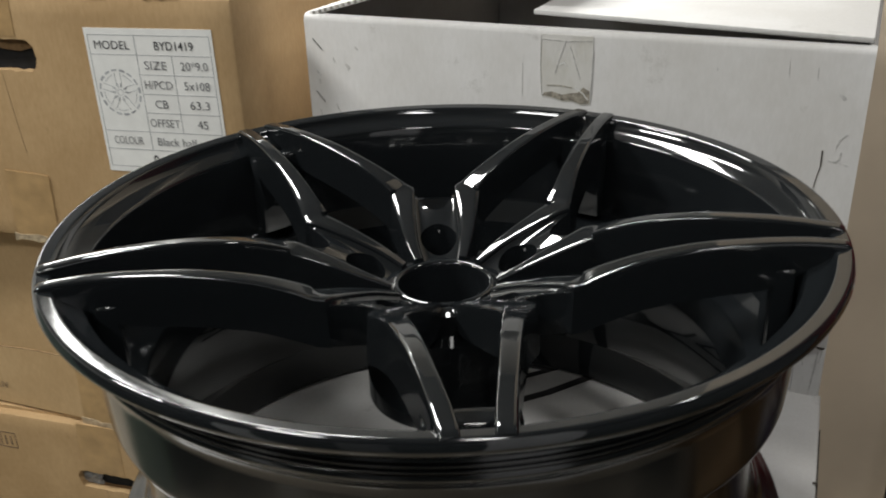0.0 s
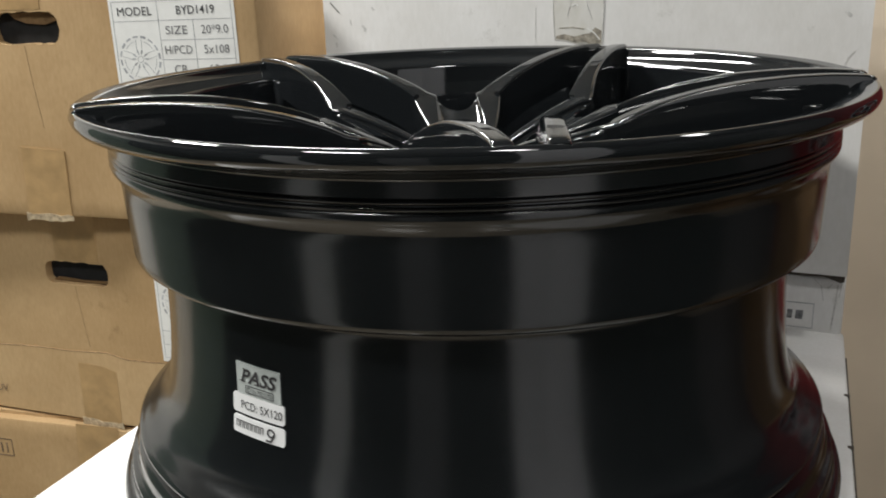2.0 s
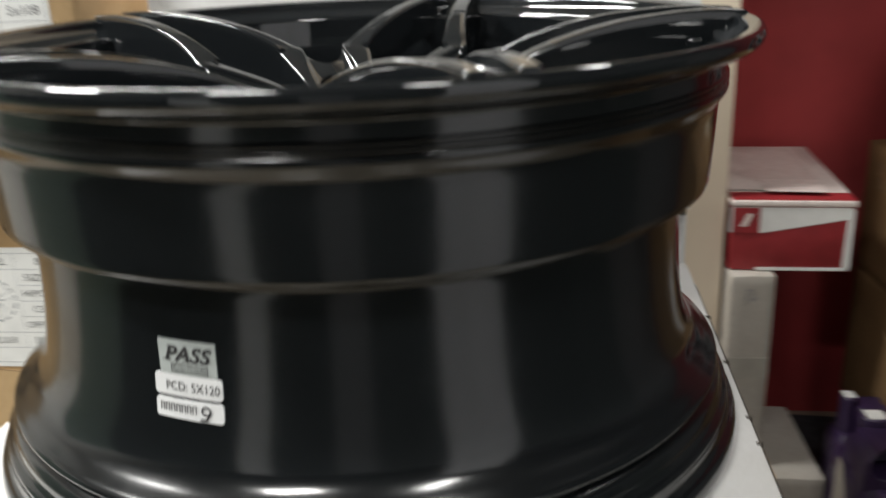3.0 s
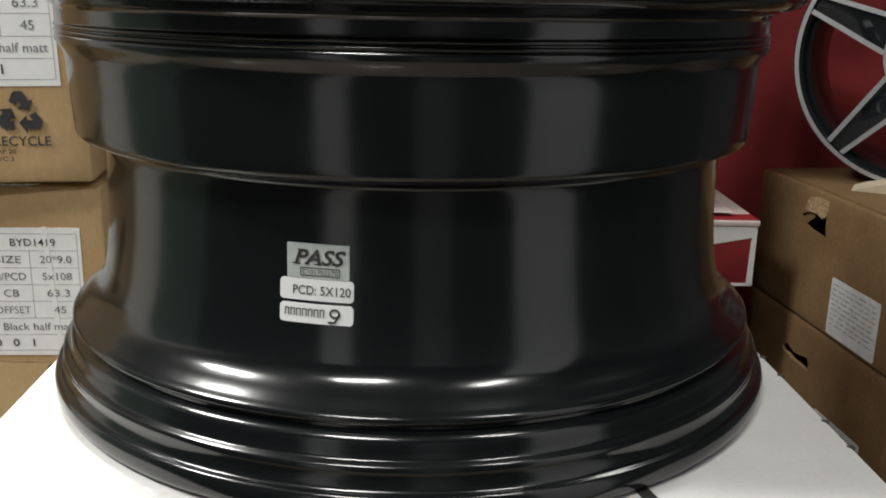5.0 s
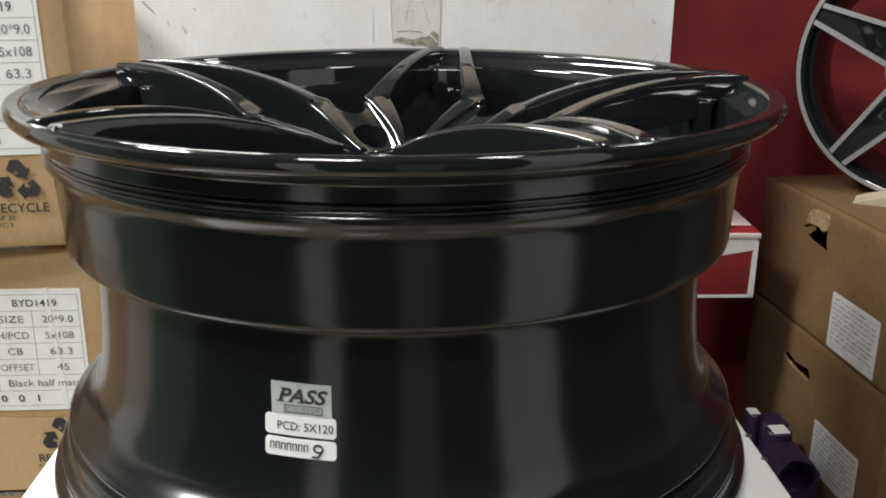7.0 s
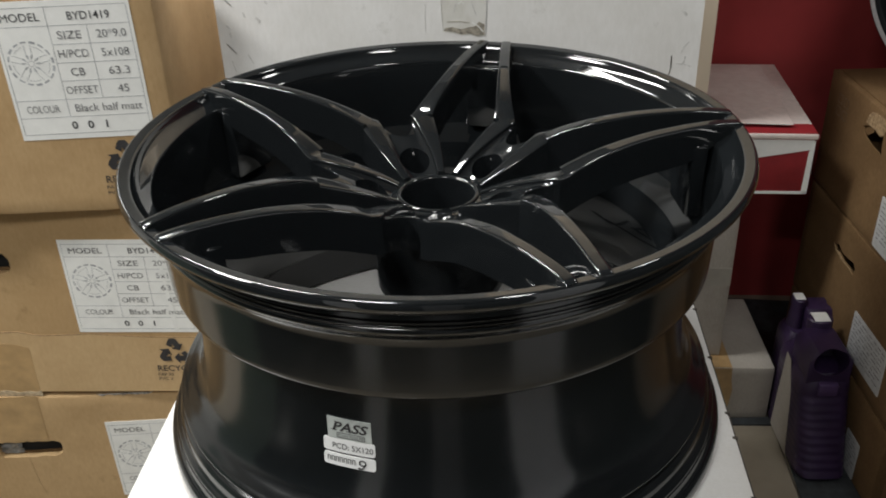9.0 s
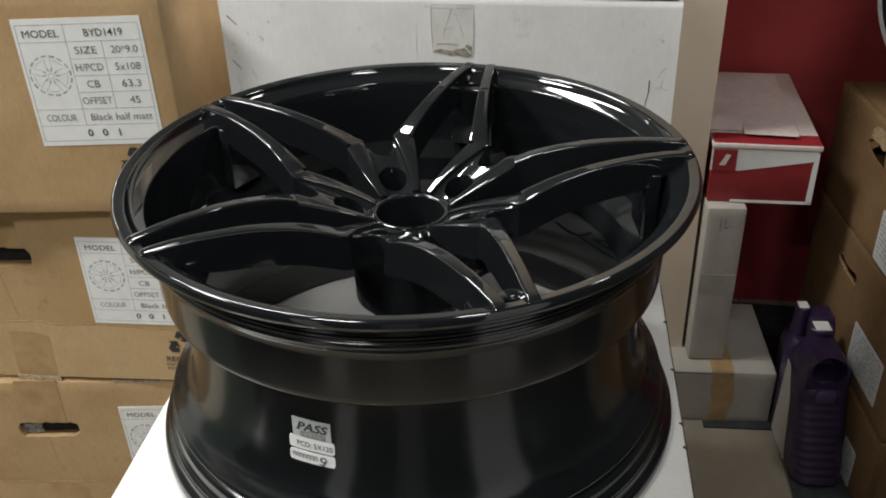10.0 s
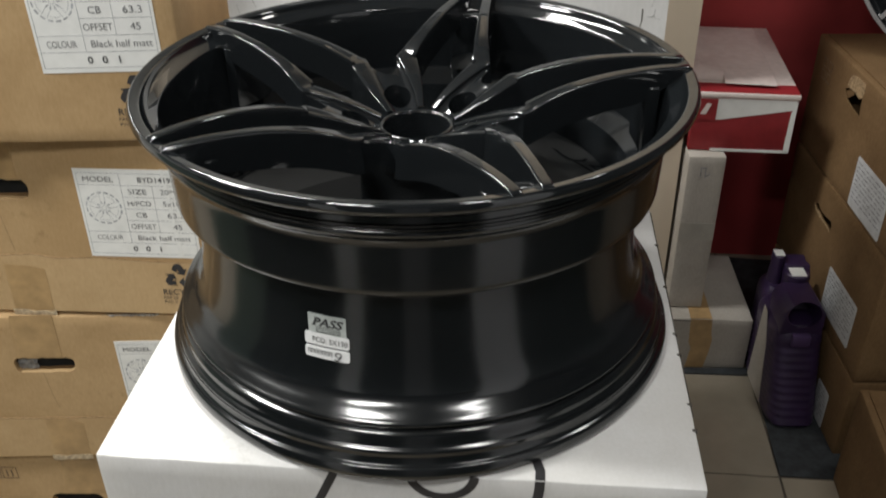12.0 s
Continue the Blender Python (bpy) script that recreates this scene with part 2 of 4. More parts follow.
def lettering(body, height, cx, cy, bm=None, width=0, shear=0.0, heavy=0.0, lift=0.0006, align=0):
    """Words in the built-in font, laid flat about cx, cy; capital height in metres."""
    cu = bpy.data.curves.new("words", "FONT")
    cu.body, cu.size, cu.shear, cu.offset, cu.resolution_u, cu.extrude = body, 1.0, shear, heavy, 3, 0.0
    ob = bpy.data.objects.new("words", cu)
    scene.collection.objects.link(ob)
    me = bpy.data.meshes.new_from_object(ob.evaluated_get(bpy.context.evaluated_depsgraph_get()))
    bpy.data.objects.remove(ob)
    bpy.data.curves.remove(cu)
    b = bmesh.new()
    b.from_mesh(me)
    bpy.data.meshes.remove(me)
    xs = [v.co.x for v in b.verts]
    sy = height / 0.69
    sx = width / (max(xs) - min(xs)) if width else sy
    mid = (max(xs) + min(xs)) / 2 if not align else min(xs)
    for v in b.verts:
        v.co = Vector((cx + (v.co.x - mid) * sx, cy + (v.co.y - 0.345) * sy, lift))
    return join(bm, b)


def face_frame(side, w, d, h):
    """Laid on a carton's side: u along it to the right as one looks at it, v up, depth outwards."""
    if side == "front":
        return Matrix(((1, 0, 0, 0), (0, 0, -1, 0), (0, 1, 0, 0), (0, 0, 0, 1)))
    if side == "left":
        return Matrix(((0, 0, -1, 0), (-1, 0, 0, d), (0, 1, 0, 0), (0, 0, 0, 1)))
    if side == "right":
        return Matrix(((0, 0, 1, w), (1, 0, 0, 0), (0, 1, 0, 0), (0, 0, 0, 1)))
    return Matrix(((1, 0, 0, 0), (0, 1, 0, 0), (0, 0, 1, h), (0, 0, 0, 1)))


def on(bm, m):
    bm.transform(m)
    return bm


def cut(me, cutters):
    """The mesh with the cutters' solids taken away."""
    ob = bpy.data.objects.new("solid", me)
    scene.collection.objects.link(ob)
    made = []
    for bm in cutters:
        cme = bpy.data.meshes.new("cutter")
        bmesh.ops.recalc_face_normals(bm, faces=bm.faces)
        bm.to_mesh(cme)
        bm.free()
        co = bpy.data.objects.new("cutter", cme)
        scene.collection.objects.link(co)
        mod = ob.modifiers.new("cut", "BOOLEAN")
        mod.object, mod.operation, mod.solver = co, "DIFFERENCE", "EXACT"
        made.append(co)
    out = bpy.data.meshes.new_from_object(ob.evaluated_get(bpy.context.evaluated_depsgraph_get()))
    for o in (ob, *made):
        bpy.data.objects.remove(o)
    for p in out.polygons:
        p.use_smooth = True
    out.set_sharp_from_angle(angle=radians(35))
    return out


# ---- the room ----
def room_pose(x, y, z=0.0):
    return pose(0, 0, 0, 0, 0, ROOM) @ pose(x, y, z)


RX0, RX1, RY0, RY1 = -2.9, 2.4, -4.2, 1.48
RY2 = 2.7      # the room runs further back beyond the pier


def wall(name, x0, x1, y0, y1, z0, z1, material, label):
    ob = new(name, finish(block(x0, x1, y0, y1, z0, z1), name, material))
    ob.matrix_world = room_pose(0, 0)
    return tagged(ob, label, "wall", kind="structure")


PIER_X = 0.27 * math.cos(radians(ROOM)) + 1.1 * math.sin(radians(ROOM))
wall("wall_north_red", PIER_X + 0.001, RX1 + 0.15, RY1, RY1 + 0.15, 0, CEIL, RED_WALL, "dark red painted wall behind the corner cartons")
wall("wall_north_white", RX0 - 0.15, PIER_X, RY2, RY2 + 0.15, 0, CEIL, LIGHT_WALL, "plain white wall behind the stacked cartons")
wall("wall_west", RX0 - 0.15, RX0, RY0, RY2, 0, CEIL, LIGHT_WALL, "plain white painted side wall of the store room")
wall("wall_east", RX1, RX1 + 0.15, RY0, RY1, 0, CEIL, CREAM_WALL, "plain grey painted side wall of the shop")
wall("wall_south", RX0 - 0.15, RX1 + 0.15, RY0 - 0.15, RY0, 0, CEIL, CREAM_WALL, "plain grey painted back wall of the shop")
wall("wall_pier", -0.02, PIER_X, 1.1 * math.cos(radians(ROOM)) - 0.275 * math.sin(radians(ROOM)), RY2, 0, CEIL, PIER_PAINT, "plain tan pier beside the red wall")
# paints of the added panels, set by the bands they reflect in the barrel
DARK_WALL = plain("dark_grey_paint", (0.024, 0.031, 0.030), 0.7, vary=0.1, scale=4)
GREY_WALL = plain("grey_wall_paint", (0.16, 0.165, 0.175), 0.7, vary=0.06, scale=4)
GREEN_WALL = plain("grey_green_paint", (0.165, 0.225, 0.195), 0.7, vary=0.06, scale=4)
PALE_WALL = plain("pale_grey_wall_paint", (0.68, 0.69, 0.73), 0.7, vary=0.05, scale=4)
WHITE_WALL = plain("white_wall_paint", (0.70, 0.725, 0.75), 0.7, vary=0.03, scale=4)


def reflect_panel(a0, a1, material, label, r=1.32, high=1.35):
    """One flat unseen panel added for the wheel to reflect, between two bearings from the wheel."""
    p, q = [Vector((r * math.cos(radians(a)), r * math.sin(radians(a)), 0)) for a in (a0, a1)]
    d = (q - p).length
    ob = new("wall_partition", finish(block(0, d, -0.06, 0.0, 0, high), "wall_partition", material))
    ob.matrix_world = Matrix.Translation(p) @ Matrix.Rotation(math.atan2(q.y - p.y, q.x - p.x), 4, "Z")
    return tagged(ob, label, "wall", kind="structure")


# unseen white and dark panels round the front, added to shape the barrel's reflected bands
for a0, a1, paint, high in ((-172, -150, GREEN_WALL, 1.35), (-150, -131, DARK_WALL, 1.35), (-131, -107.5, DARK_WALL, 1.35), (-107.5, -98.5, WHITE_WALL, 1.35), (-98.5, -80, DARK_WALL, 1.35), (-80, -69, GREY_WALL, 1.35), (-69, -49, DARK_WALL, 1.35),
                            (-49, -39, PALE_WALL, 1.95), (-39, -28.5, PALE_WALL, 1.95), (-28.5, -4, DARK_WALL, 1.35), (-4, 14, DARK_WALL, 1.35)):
    reflect_panel(a0, a1, paint, {"dark_grey_paint": "unseen dark grey panel added for the wheel's reflections", "pale_grey_wall_paint": "unseen taller pale grey panel added for the wheel's reflections", "grey_wall_paint": "unseen grey panel added for the wheel's reflections", "grey_green_paint": "unseen grey-green panel added for the wheel's reflections"}.get(paint.name, "unseen white panel added for the wheel's reflections"), high=high)
ob = new("ceiling", finish(block(RX0 - 0.15, RX1 + 0.15, RY0 - 0.15, RY2 + 0.15, CEIL, CEIL + 0.12), "ceiling", CEIL_PAINT))
ob.matrix_world = room_pose(0, 0)
tagged(ob, "plain pale grey ceiling", "ceiling", kind="structure")
floor = new("floor", finish(block(RX0 - 0.15, RX1 + 0.15, RY0 - 0.15, RY2 + 0.15, -0.1, -0.006), "floor", GROUT))
floor.matrix_world = room_pose(0, 0)
tagged(floor, "floor of beige glossy ceramic tiles with narrow grey joints", "floor", kind="structure")

for lx, ly, wide, long, turn, watts in LAMPS:
    lamp = thing("ceiling_light", pose(lx, ly, CEIL - DROP, 0, 0, turn), "white hanging fluorescent ceiling light", "ceiling light", "ceiling lights")
    part("housing", block(-wide / 2 - 0.02, wide / 2 + 0.02, -long / 2 - 0.03, long / 2 + 0.03, -0.027, 0.027, 0.008), LAMP_CASE, lamp)
    for y in (-long * 0.4, long * 0.4):
        part("hanger", block(-0.005, 0.005, y - 0.005, y + 0.005, 0.02, DROP), LAMP_CASE, lamp)

# ---- the black wheel ----

wheel = thing("alloy_wheel", pose(0, 0, TOP), "glossy black twin-spoke alloy wheel lying on a white carton", "wheel")
OUT = [(0.2605, 0.0), (0.2665, 0.0006), (0.2700, 0.0025), (0.2718, 0.0060), (0.2720, 0.0095), (0.2714, 0.0130), (0.2702, 0.0158), (0.2690, 0.0170), (0.2678, 0.0172), (0.2664, 0.0180), (0.2652, 0.0200),
       (0.2644, 0.0235), (0.2640, 0.0265), (0.2646, 0.0285), (0.2645, 0.0305), (0.2634, 0.0320), (0.2612, 0.0330), (0.2598, 0.0345), (0.2592, 0.0385), (0.2586, 0.0420), (0.2574, 0.0450), (0.2546, 0.0466),
       (0.2520, 0.0482), (0.2520, 0.0500), (0.2536, 0.0512), (0.2556, 0.0522), (0.2564, 0.0536), (0.2562, 0.0552), (0.2550, 0.0565), (0.2532, 0.0578),
       (0.2513, 0.0592), (0.2490, 0.0615), (0.2455, 0.0640), (0.2420, 0.0668), (0.2388, 0.0700), (0.2360, 0.0740), (0.2338, 0.0790), (0.2320, 0.0850), (0.2302, 0.0930),
       (0.2284, 0.1060), (0.2266, 0.1250), (0.2256, 0.1480), (0.2252, 0.1690), (0.2255, 0.1745), (0.2264, 0.1768), (0.2290, 0.1785), (0.2360, 0.1805), (0.2415, 0.1822), (0.2432, 0.1838), (0.2438, 0.1865),
       (0.2440, 0.1900), (0.2448, 0.2050), (0.2460, 0.2300), (0.2464, 0.2355), (0.2475, 0.2385), (0.2500, 0.2420), (0.2514, 0.2442), (0.2519, 0.2462), (0.2514, 0.2482), (0.2506, 0.2489), (0.2512, 0.2494), (0.2518, 0.2501), (0.2519, 0.2507),
       (0.2513, 0.2515), (0.2505, 0.2519), (0.2504, 0.2524), (0.2510, 0.2528), (0.2516, 0.2535), (0.2517, 0.2541), (0.2511, 0.2549), (0.2503, 0.2553), (0.2500, 0.2562), (0.2500, 0.2640), (0.2510, 0.2660), (0.2545, 0.2680), (0.2610, 0.2695), (0.2680, 0.2715),
       (0.2712, 0.2750), (0.2722, 0.2785), (0.2712, 0.2815), (0.2700, 0.2833), (0.2690, 0.2837)]
INN = [(0.2682, 0.28358), (0.2624, 0.28265), (0.2616, 0.2825), (0.2604, 0.2818), (0.2594, 0.2805), (0.2588, 0.2780), (0.2530, 0.2735), (0.2462, 0.2697), (0.2449, 0.2684), (0.2443, 0.2660),
       (0.2400, 0.2300), (0.2392, 0.2080), (0.2389, 0.1985), (0.2382, 0.1966), (0.2190, 0.1816), (0.2180, 0.1790), (0.2165, 0.1300), (0.2190, 0.1050),
       (0.2280, 0.0840), (0.2380, 0.0640), (0.2470, 0.0500), (0.2500, 0.0350), (0.2520, 0.0150), (0.2540, 0.0040)]
SPLIT = next(i for i, p in enumerate(OUT) if p[1] > 0.2635)
barrel = part("barrel", lathe(OUT[:SPLIT + 1] + [(0.2485, 0.2640), (0.2420, 0.2010)] + [(r + 0.0015, z) for r, z in INN[13:]], 200), BARREL_BLACK, wheel, "satin black barrel", sharp=50)
part("barrel_lining", lathe(INN[12:] + [(r + 0.0012, z) for r, z in INN[:11:-1]], 200), LINING_BLACK, wheel, "gloss black inside of the barrel", sharp=20)
part("rim_lip", lathe([(0.2480, 0.2640)] + OUT[SPLIT:] + INN[:13] + [(0.2420, 0.1960)], 200), FACE_BLACK, wheel, "gloss black rim lip", sharp=50)


def smooth_line(pts, n):
    """Points spread evenly along a curve through pts (Catmull-Rom)."""
    p = [Vector(q) for q in pts]
    p = [p[0] * 2 - p[1]] + p + [p[-1] * 2 - p[-2]]
    out = []
    for i in range(1, len(p) - 2):
        for k in range(n):
            t = k / n
            a, b, c, d = p[i - 1], p[i], p[i + 1], p[i + 2]
            out.append(0.5 * (2 * b + (c - a) * t + (2 * a - 5 * b + 4 * c - d) * t * t + (3 * b - a - 3 * c + d) * t ** 3))
    out.append(p[-2])
    return out


# along one arm of a spoke: out, sideways, height, half width, depth of the blade; a sharp knee parts the two stretches
ARM_IN = [(0.0385, 0.0068, 0.2288, 0.0036, 0.022), (0.0560, 0.0140, 0.2375, 0.0050, 0.026), (0.0740, 0.0237, 0.2460, 0.0072, 0.030), (0.0900, 0.0333, 0.2528, 0.0092, 0.033), (0.1035, 0.0417, 0.2580, 0.0108, 0.034)]
ARM_OUT = [(0.1035, 0.0417, 0.2580, 0.0108, 0.034), (0.1200, 0.0382, 0.2658, 0.0088, 0.035), (0.1450, 0.0326, 0.2745, 0.0072, 0.035), (0.1800, 0.0262, 0.2822, 0.0062, 0.035),
           (0.2150, 0.0205, 0.2860, 0.0056, 0.033), (0.2320, 0.0178, 0.2868, 0.0055, 0.027), (0.2410, 0.0164, 0.2870, 0.0055, 0.020), (0.2500, 0.0151, 0.2868, 0.0055, 0.014),
           (0.2650, 0.0132, 0.2860, 0.0054, 0.006), (0.2690, 0.0127, 0.2842, 0.0052, 0.004)]


def arm_stations(side):
    """Places along an arm with their sideways direction, half width and depth; mitred at the knee."""
    line, wide = [], []
    for run in (ARM_IN, ARM_OUT):
        line += smooth_line([(a[0], a[1] * side, a[2]) for a in run], 5)[len(line) > 0:]
        wide += smooth_line([(a[3], a[4], 0) for a in run], 5)[len(wide) > 0:]
    out = []
    for i, p in enumerate(line):
        d0 = (p - line[max(i - 1, 0)]) if i else line[1] - p
        d1 = (line[i + 1] - p) if i < len(line) - 1 else d0
        d0, d1 = Vector((d0.x, d0.y, 0)).normalized(), Vector((d1.x, d1.y, 0)).normalized()
        t = (d0 + d1).normalized()
        n = Vector((-t.y, t.x, 0)) / max(0.7, t.dot(d0))
        out.append((p, n, wide[i].x, wide[i].y))
    return out


def arm(side):
    bm = bmesh.new()
    rings = []
    for p, n, w, dp in arm_stations(side):
        half = [(w * 1.22, -dp), (w * 1.05, -0.010), (w, -0.0022), (w - 0.0002, -0.0012), (w - 0.0007, -0.0004), (w - 0.0014, -0.00005), (w * 0.45, 0.0)]
        prof = [(-x, y) for x, y in half] + half[::-1]
        rings.append([bm.verts.new(p + n * a + Vector((0, 0, b))) for a, b in prof])
    for a, b in zip(rings, rings[1:]):
        for k in range(14):
            bm.faces.new((a[k], a[(k + 1) % 14], b[(k + 1) % 14], b[k]))
    bm.faces.new(rings[0])
    bm.faces.new(rings[-1][::-1])
    return bm


arms = {s: finish(arm(s), "spoke_arm", FACE_BLACK, 32) for s in (1, -1)}
foot = finish(block(0.2235, 0.2385, -0.0255, 0.0255, 0.198, 0.2690, 0.0030, 3), "spoke_foot", FACE_BLACK, 35)
for k in range(5):
    a = radians(18 + 72 * k)
    for s in (1, -1):
        part("spoke_arm", arms[s], FACE_BLACK, wheel).matrix_basis = Matrix.Rotation(a, 4, "Z")
    part("spoke_foot", foot, FACE_BLACK, wheel).matrix_basis = Matrix.Rotation(a, 4, "Z")


def bolt_lobe():
    """The cove between two neighbouring spokes, sunk between their arms, with a bolt hole through it."""
    turn = Matrix.Rotation(radians(-36), 3, "Z")
    edge = []
    for p, n, w, dp in arm_stations(1)[:5 * (len(ARM_IN) - 1) + 1]:
        e = turn @ (p + n * (w - 0.0006))
        edge.append((e.x, abs(e.y), e.z - 0.0026))
    m = len(edge) - 1
    cols = 25
    tops = []
    for j, (ex, ey, ez) in enumerate(edge):
        q = j / m
        xm = 0.0405 + 0.0475 * q
        zm = 0.2225 + 0.0245 * q
        row = []
        for i in range(cols):
            v = -1 + 2 * i / (cols - 1)
            row.append((xm + (ex - xm) * abs(v) ** 2.2, ey * v, zm + (ez - zm) * (1 - math.sqrt(1 - 0.97 * v * v)) / 0.8268))
        tops.append(row)
    tops.append([(x + 0.0008, y, z - 0.0005) for x, y, z in tops[-1]])
    tops.append([(x + 0.0005, y, z - 0.0011) for x, y, z in tops[-1]])
    bm = bmesh.new()
    up = [[bm.verts.new(p) for p in row] for row in tops]
    lo = [[bm.verts.new((x * 0.985, y, z - 0.030)) for x, y, z in row] for row in tops]
    n = len(tops)
    for j in range(n - 1):
        for i in range(cols - 1):
            bm.faces.new((up[j][i], up[j + 1][i], up[j + 1][i + 1], up[j][i + 1]))
            bm.faces.new((lo[j][i], lo[j][i + 1], lo[j + 1][i + 1], lo[j + 1][i]))
        for i in (0, cols - 1):
            bm.faces.new((up[j][i], lo[j][i], lo[j + 1][i], up[j + 1][i]))
    for j in (0, n - 1):
        for i in range(cols - 1):
            bm.faces.new((up[j][i], up[j][i + 1], lo[j][i + 1], lo[j][i]))
    hole = bmesh.new()
    bmesh.ops.create_cone(hole, cap_ends=True, segments=40, radius1=0.0135, radius2=0.0150, depth=0.14, matrix=Matrix.Translation((0.0600, 0, 0.225)))
    return cut(finish(bm, "bolt_lobe", FACE_BLACK), [hole])


lobe = bolt_lobe()
for k in range(5):
    part("bolt_lobe", lobe, FACE_BLACK, wheel).matrix_basis = Matrix.Rotation(radians(54 + 72 * k), 4, "Z")
part("hub", lathe([(0.0335, 0.2240), (0.0400, 0.2248), (0.0450, 0.2240), (0.0472, 0.2215), (0.0472, 0.206), (0.0600, 0.204), (0.0600, 0.135), (0.0450, 0.130), (0.0335, 0.135)], 96), FACE_BLACK, wheel)
part("centre_bore", lathe([(0.0325, 0.160), (0.0325, 0.2225), (0.0328, 0.2246), (0.0335, 0.2258), (0.0348, 0.2264), (0.0362, 0.2264), (0.0374, 0.2257), (0.0380, 0.2240), (0.0380, 0.165)], 96), FACE_BLACK, wheel)

# stickers on the barrel, bent round it
SA = radians(-93.7)


def barrel_radius(z):
    for (r0, z0), (r1, z1) in zip(OUT, OUT[1:]):
        if z0 <= z <= z1:
            return r0 + (r1 - r0) * (z - z0) / (z1 - z0)
    return 0.23


def wrap(bm):
    """Bends a flat sheet (u, height, depth) round the barrel at the stickers' place."""
    for v in bm.verts:
        r = barrel_radius(v.co.y) + v.co.z
        a = SA + v.co.x / 0.229
        v.co = Vector((r * math.cos(a), r * math.sin(a), v.co.y))
    return bm


def fine(points, thick):
    """A thin sheet, sliced upright so that it can bend."""
    bm = bmesh.new()
    f = bm.faces.new([bm.verts.new((u, v, 0.0001)) for u, v in points])
    r = bmesh.ops.extrude_face_region(bm, geom=[f])
    for v in r["geom"]:
        if isinstance(v, bmesh.types.BMVert):
            v.co.z = thick
    for k in range(-5, 6):
        bmesh.ops.bisect_plane(bm, geom=bm.verts[:] + bm.edges[:] + bm.faces[:], plane_co=(k * 0.004, 0, 0), plane_no=(1, 0, 0))
    for z in (0.099, 0.1035, 0.1145, 0.1185, 0.130, 0.137):
        bmesh.ops.bisect_plane(bm, geom=bm.verts[:] + bm.edges[:] + bm.faces[:], plane_co=(0, z, 0), plane_no=(0, 1, 0))
    return bm


def sticker(name, u0, u1, v0, v1, r, material, label, words):
    s = part(name, wrap(fine(rounded(u0, u1, v0, v1, r), 0.0008)), material, wheel, label)
    part("print", wrap(words), INK, s)


LIFT = 0.0012
words = lettering("PASS", 0.0082, 0.0012, 0.1362, None, 0.0300, 0.30, 0.025, LIFT)
for u0, u1, z in ((-0.0152, -0.0100, 0.1323), (-0.0075, -0.0048, 0.1323), (-0.0024, 0.0010, 0.1323), (-0.0118, -0.0075, 0.1402)):
    words = join(words, on(stroke([(u0, z), (u1, z)], 0.0006, 0.0001), Matrix.Translation((0, 0, LIFT))))
words = lettering("C101702570", 0.0026, 0.0012, 0.1277, words, 0.0205, lift=LIFT)
for line in ([(-0.0100, 0.1256), (0.0125, 0.1256)], [(-0.0100, 0.1300), (0.0125, 0.1300)], [(-0.0100, 0.1256), (-0.0100, 0.1300)], [(0.0125, 0.1256), (0.0125, 0.1300)]):
    b = stroke(line, 0.0005, 0.0001)
    words = join(words, on(b, Matrix.Translation((0, 0, LIFT))))
sticker("pass_sticker", -0.0182, 0.0180, 0.1239, 0.1435, 0.0004, SILVER_STICKER, "silver inspection sticker with black italic print", words)
sticker("bolt_circle_sticker", -0.0225, 0.0205, 0.1114, 0.1235, 0.0022, WHITE_STICKER, "white sticker with black print",
        lettering("PCD: 5X120", 0.0050, 0.0022, 0.1174, None, 0.0335, 0, 0.004, LIFT))
bars = None
for n in range(7):
    u = -0.0190 + 0.00345 * n
    bars = join(bars, on(stroke([(u, 0.1025), (u, 0.1066), (u + 0.0021, 0.1066), (u + 0.0021, 0.1025)], 0.00055, 0.0001), Matrix.Translation((0, 0, LIFT))))
bars = join(bars, on(stroke(arc(0.0100, 0.1050, 0.0026, 0.0022, 0, 360) + [(0.0126, 0.1040), (0.0100, 0.1000), (0.0062, 0.1000)], 0.0011, 0.0001), Matrix.Translation((0, 0, LIFT))))
sticker("maker_sticker", -0.0225, 0.0205, 0.0985, 0.1094, 0.0022, WHITE_STICKER, "white sticker with a black mark", bars)


# ---- cartons ----
def carton(m, w, d, h, material, label, group, holes=(), bev=0.004, name="cardboard_box", seam=0.0, deep=0.012):
    """A closed carton; holes: (side, outline) grip openings with a near-black block behind for their dark inside."""
    box = thing(name, m, label, "cardboard box", group)
    me = finish(worn_block(w, d, h - seam, bev, len(bpy.data.objects)), "body", material)
    if seam:
        for x0, x1 in ((0.014, w / 2 - 0.001), (w / 2 + 0.001, w - 0.014)):
            part("top_flap", block(x0, x1, 0.014, d - 0.014, h - seam - 0.004, h), material, box)
    cutters = [on(prism(pts, -deep - 0.023, 0.02), face_frame(side, w, d, h)) for side, pts in holes]
    if deep > 0.02:
        for side, pts in holes:
            us, vs = [p[0] for p in pts], [p[1] for p in pts]
            cutters.append(on(block(min(us) - 0.02, max(us) + 0.02, min(vs) - 0.06, max(vs) + 0.010, -deep - 0.023, -0.0035), face_frame(side, w, d, h)))
    part("body", cut(me, cutters) if cutters else me, material, box)
    # the shade inside each hole is put into the block's near-black colour
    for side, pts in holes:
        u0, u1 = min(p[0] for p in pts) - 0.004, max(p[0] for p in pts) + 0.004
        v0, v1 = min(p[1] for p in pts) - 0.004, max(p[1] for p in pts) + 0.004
        part("packing", on(block(u0, u1, v0, v1, -deep - 0.028, -deep), face_frame(side, w, d, h)), HOLE_DARK, box, "near-black block giving the grip hole its dark inside")
    return box


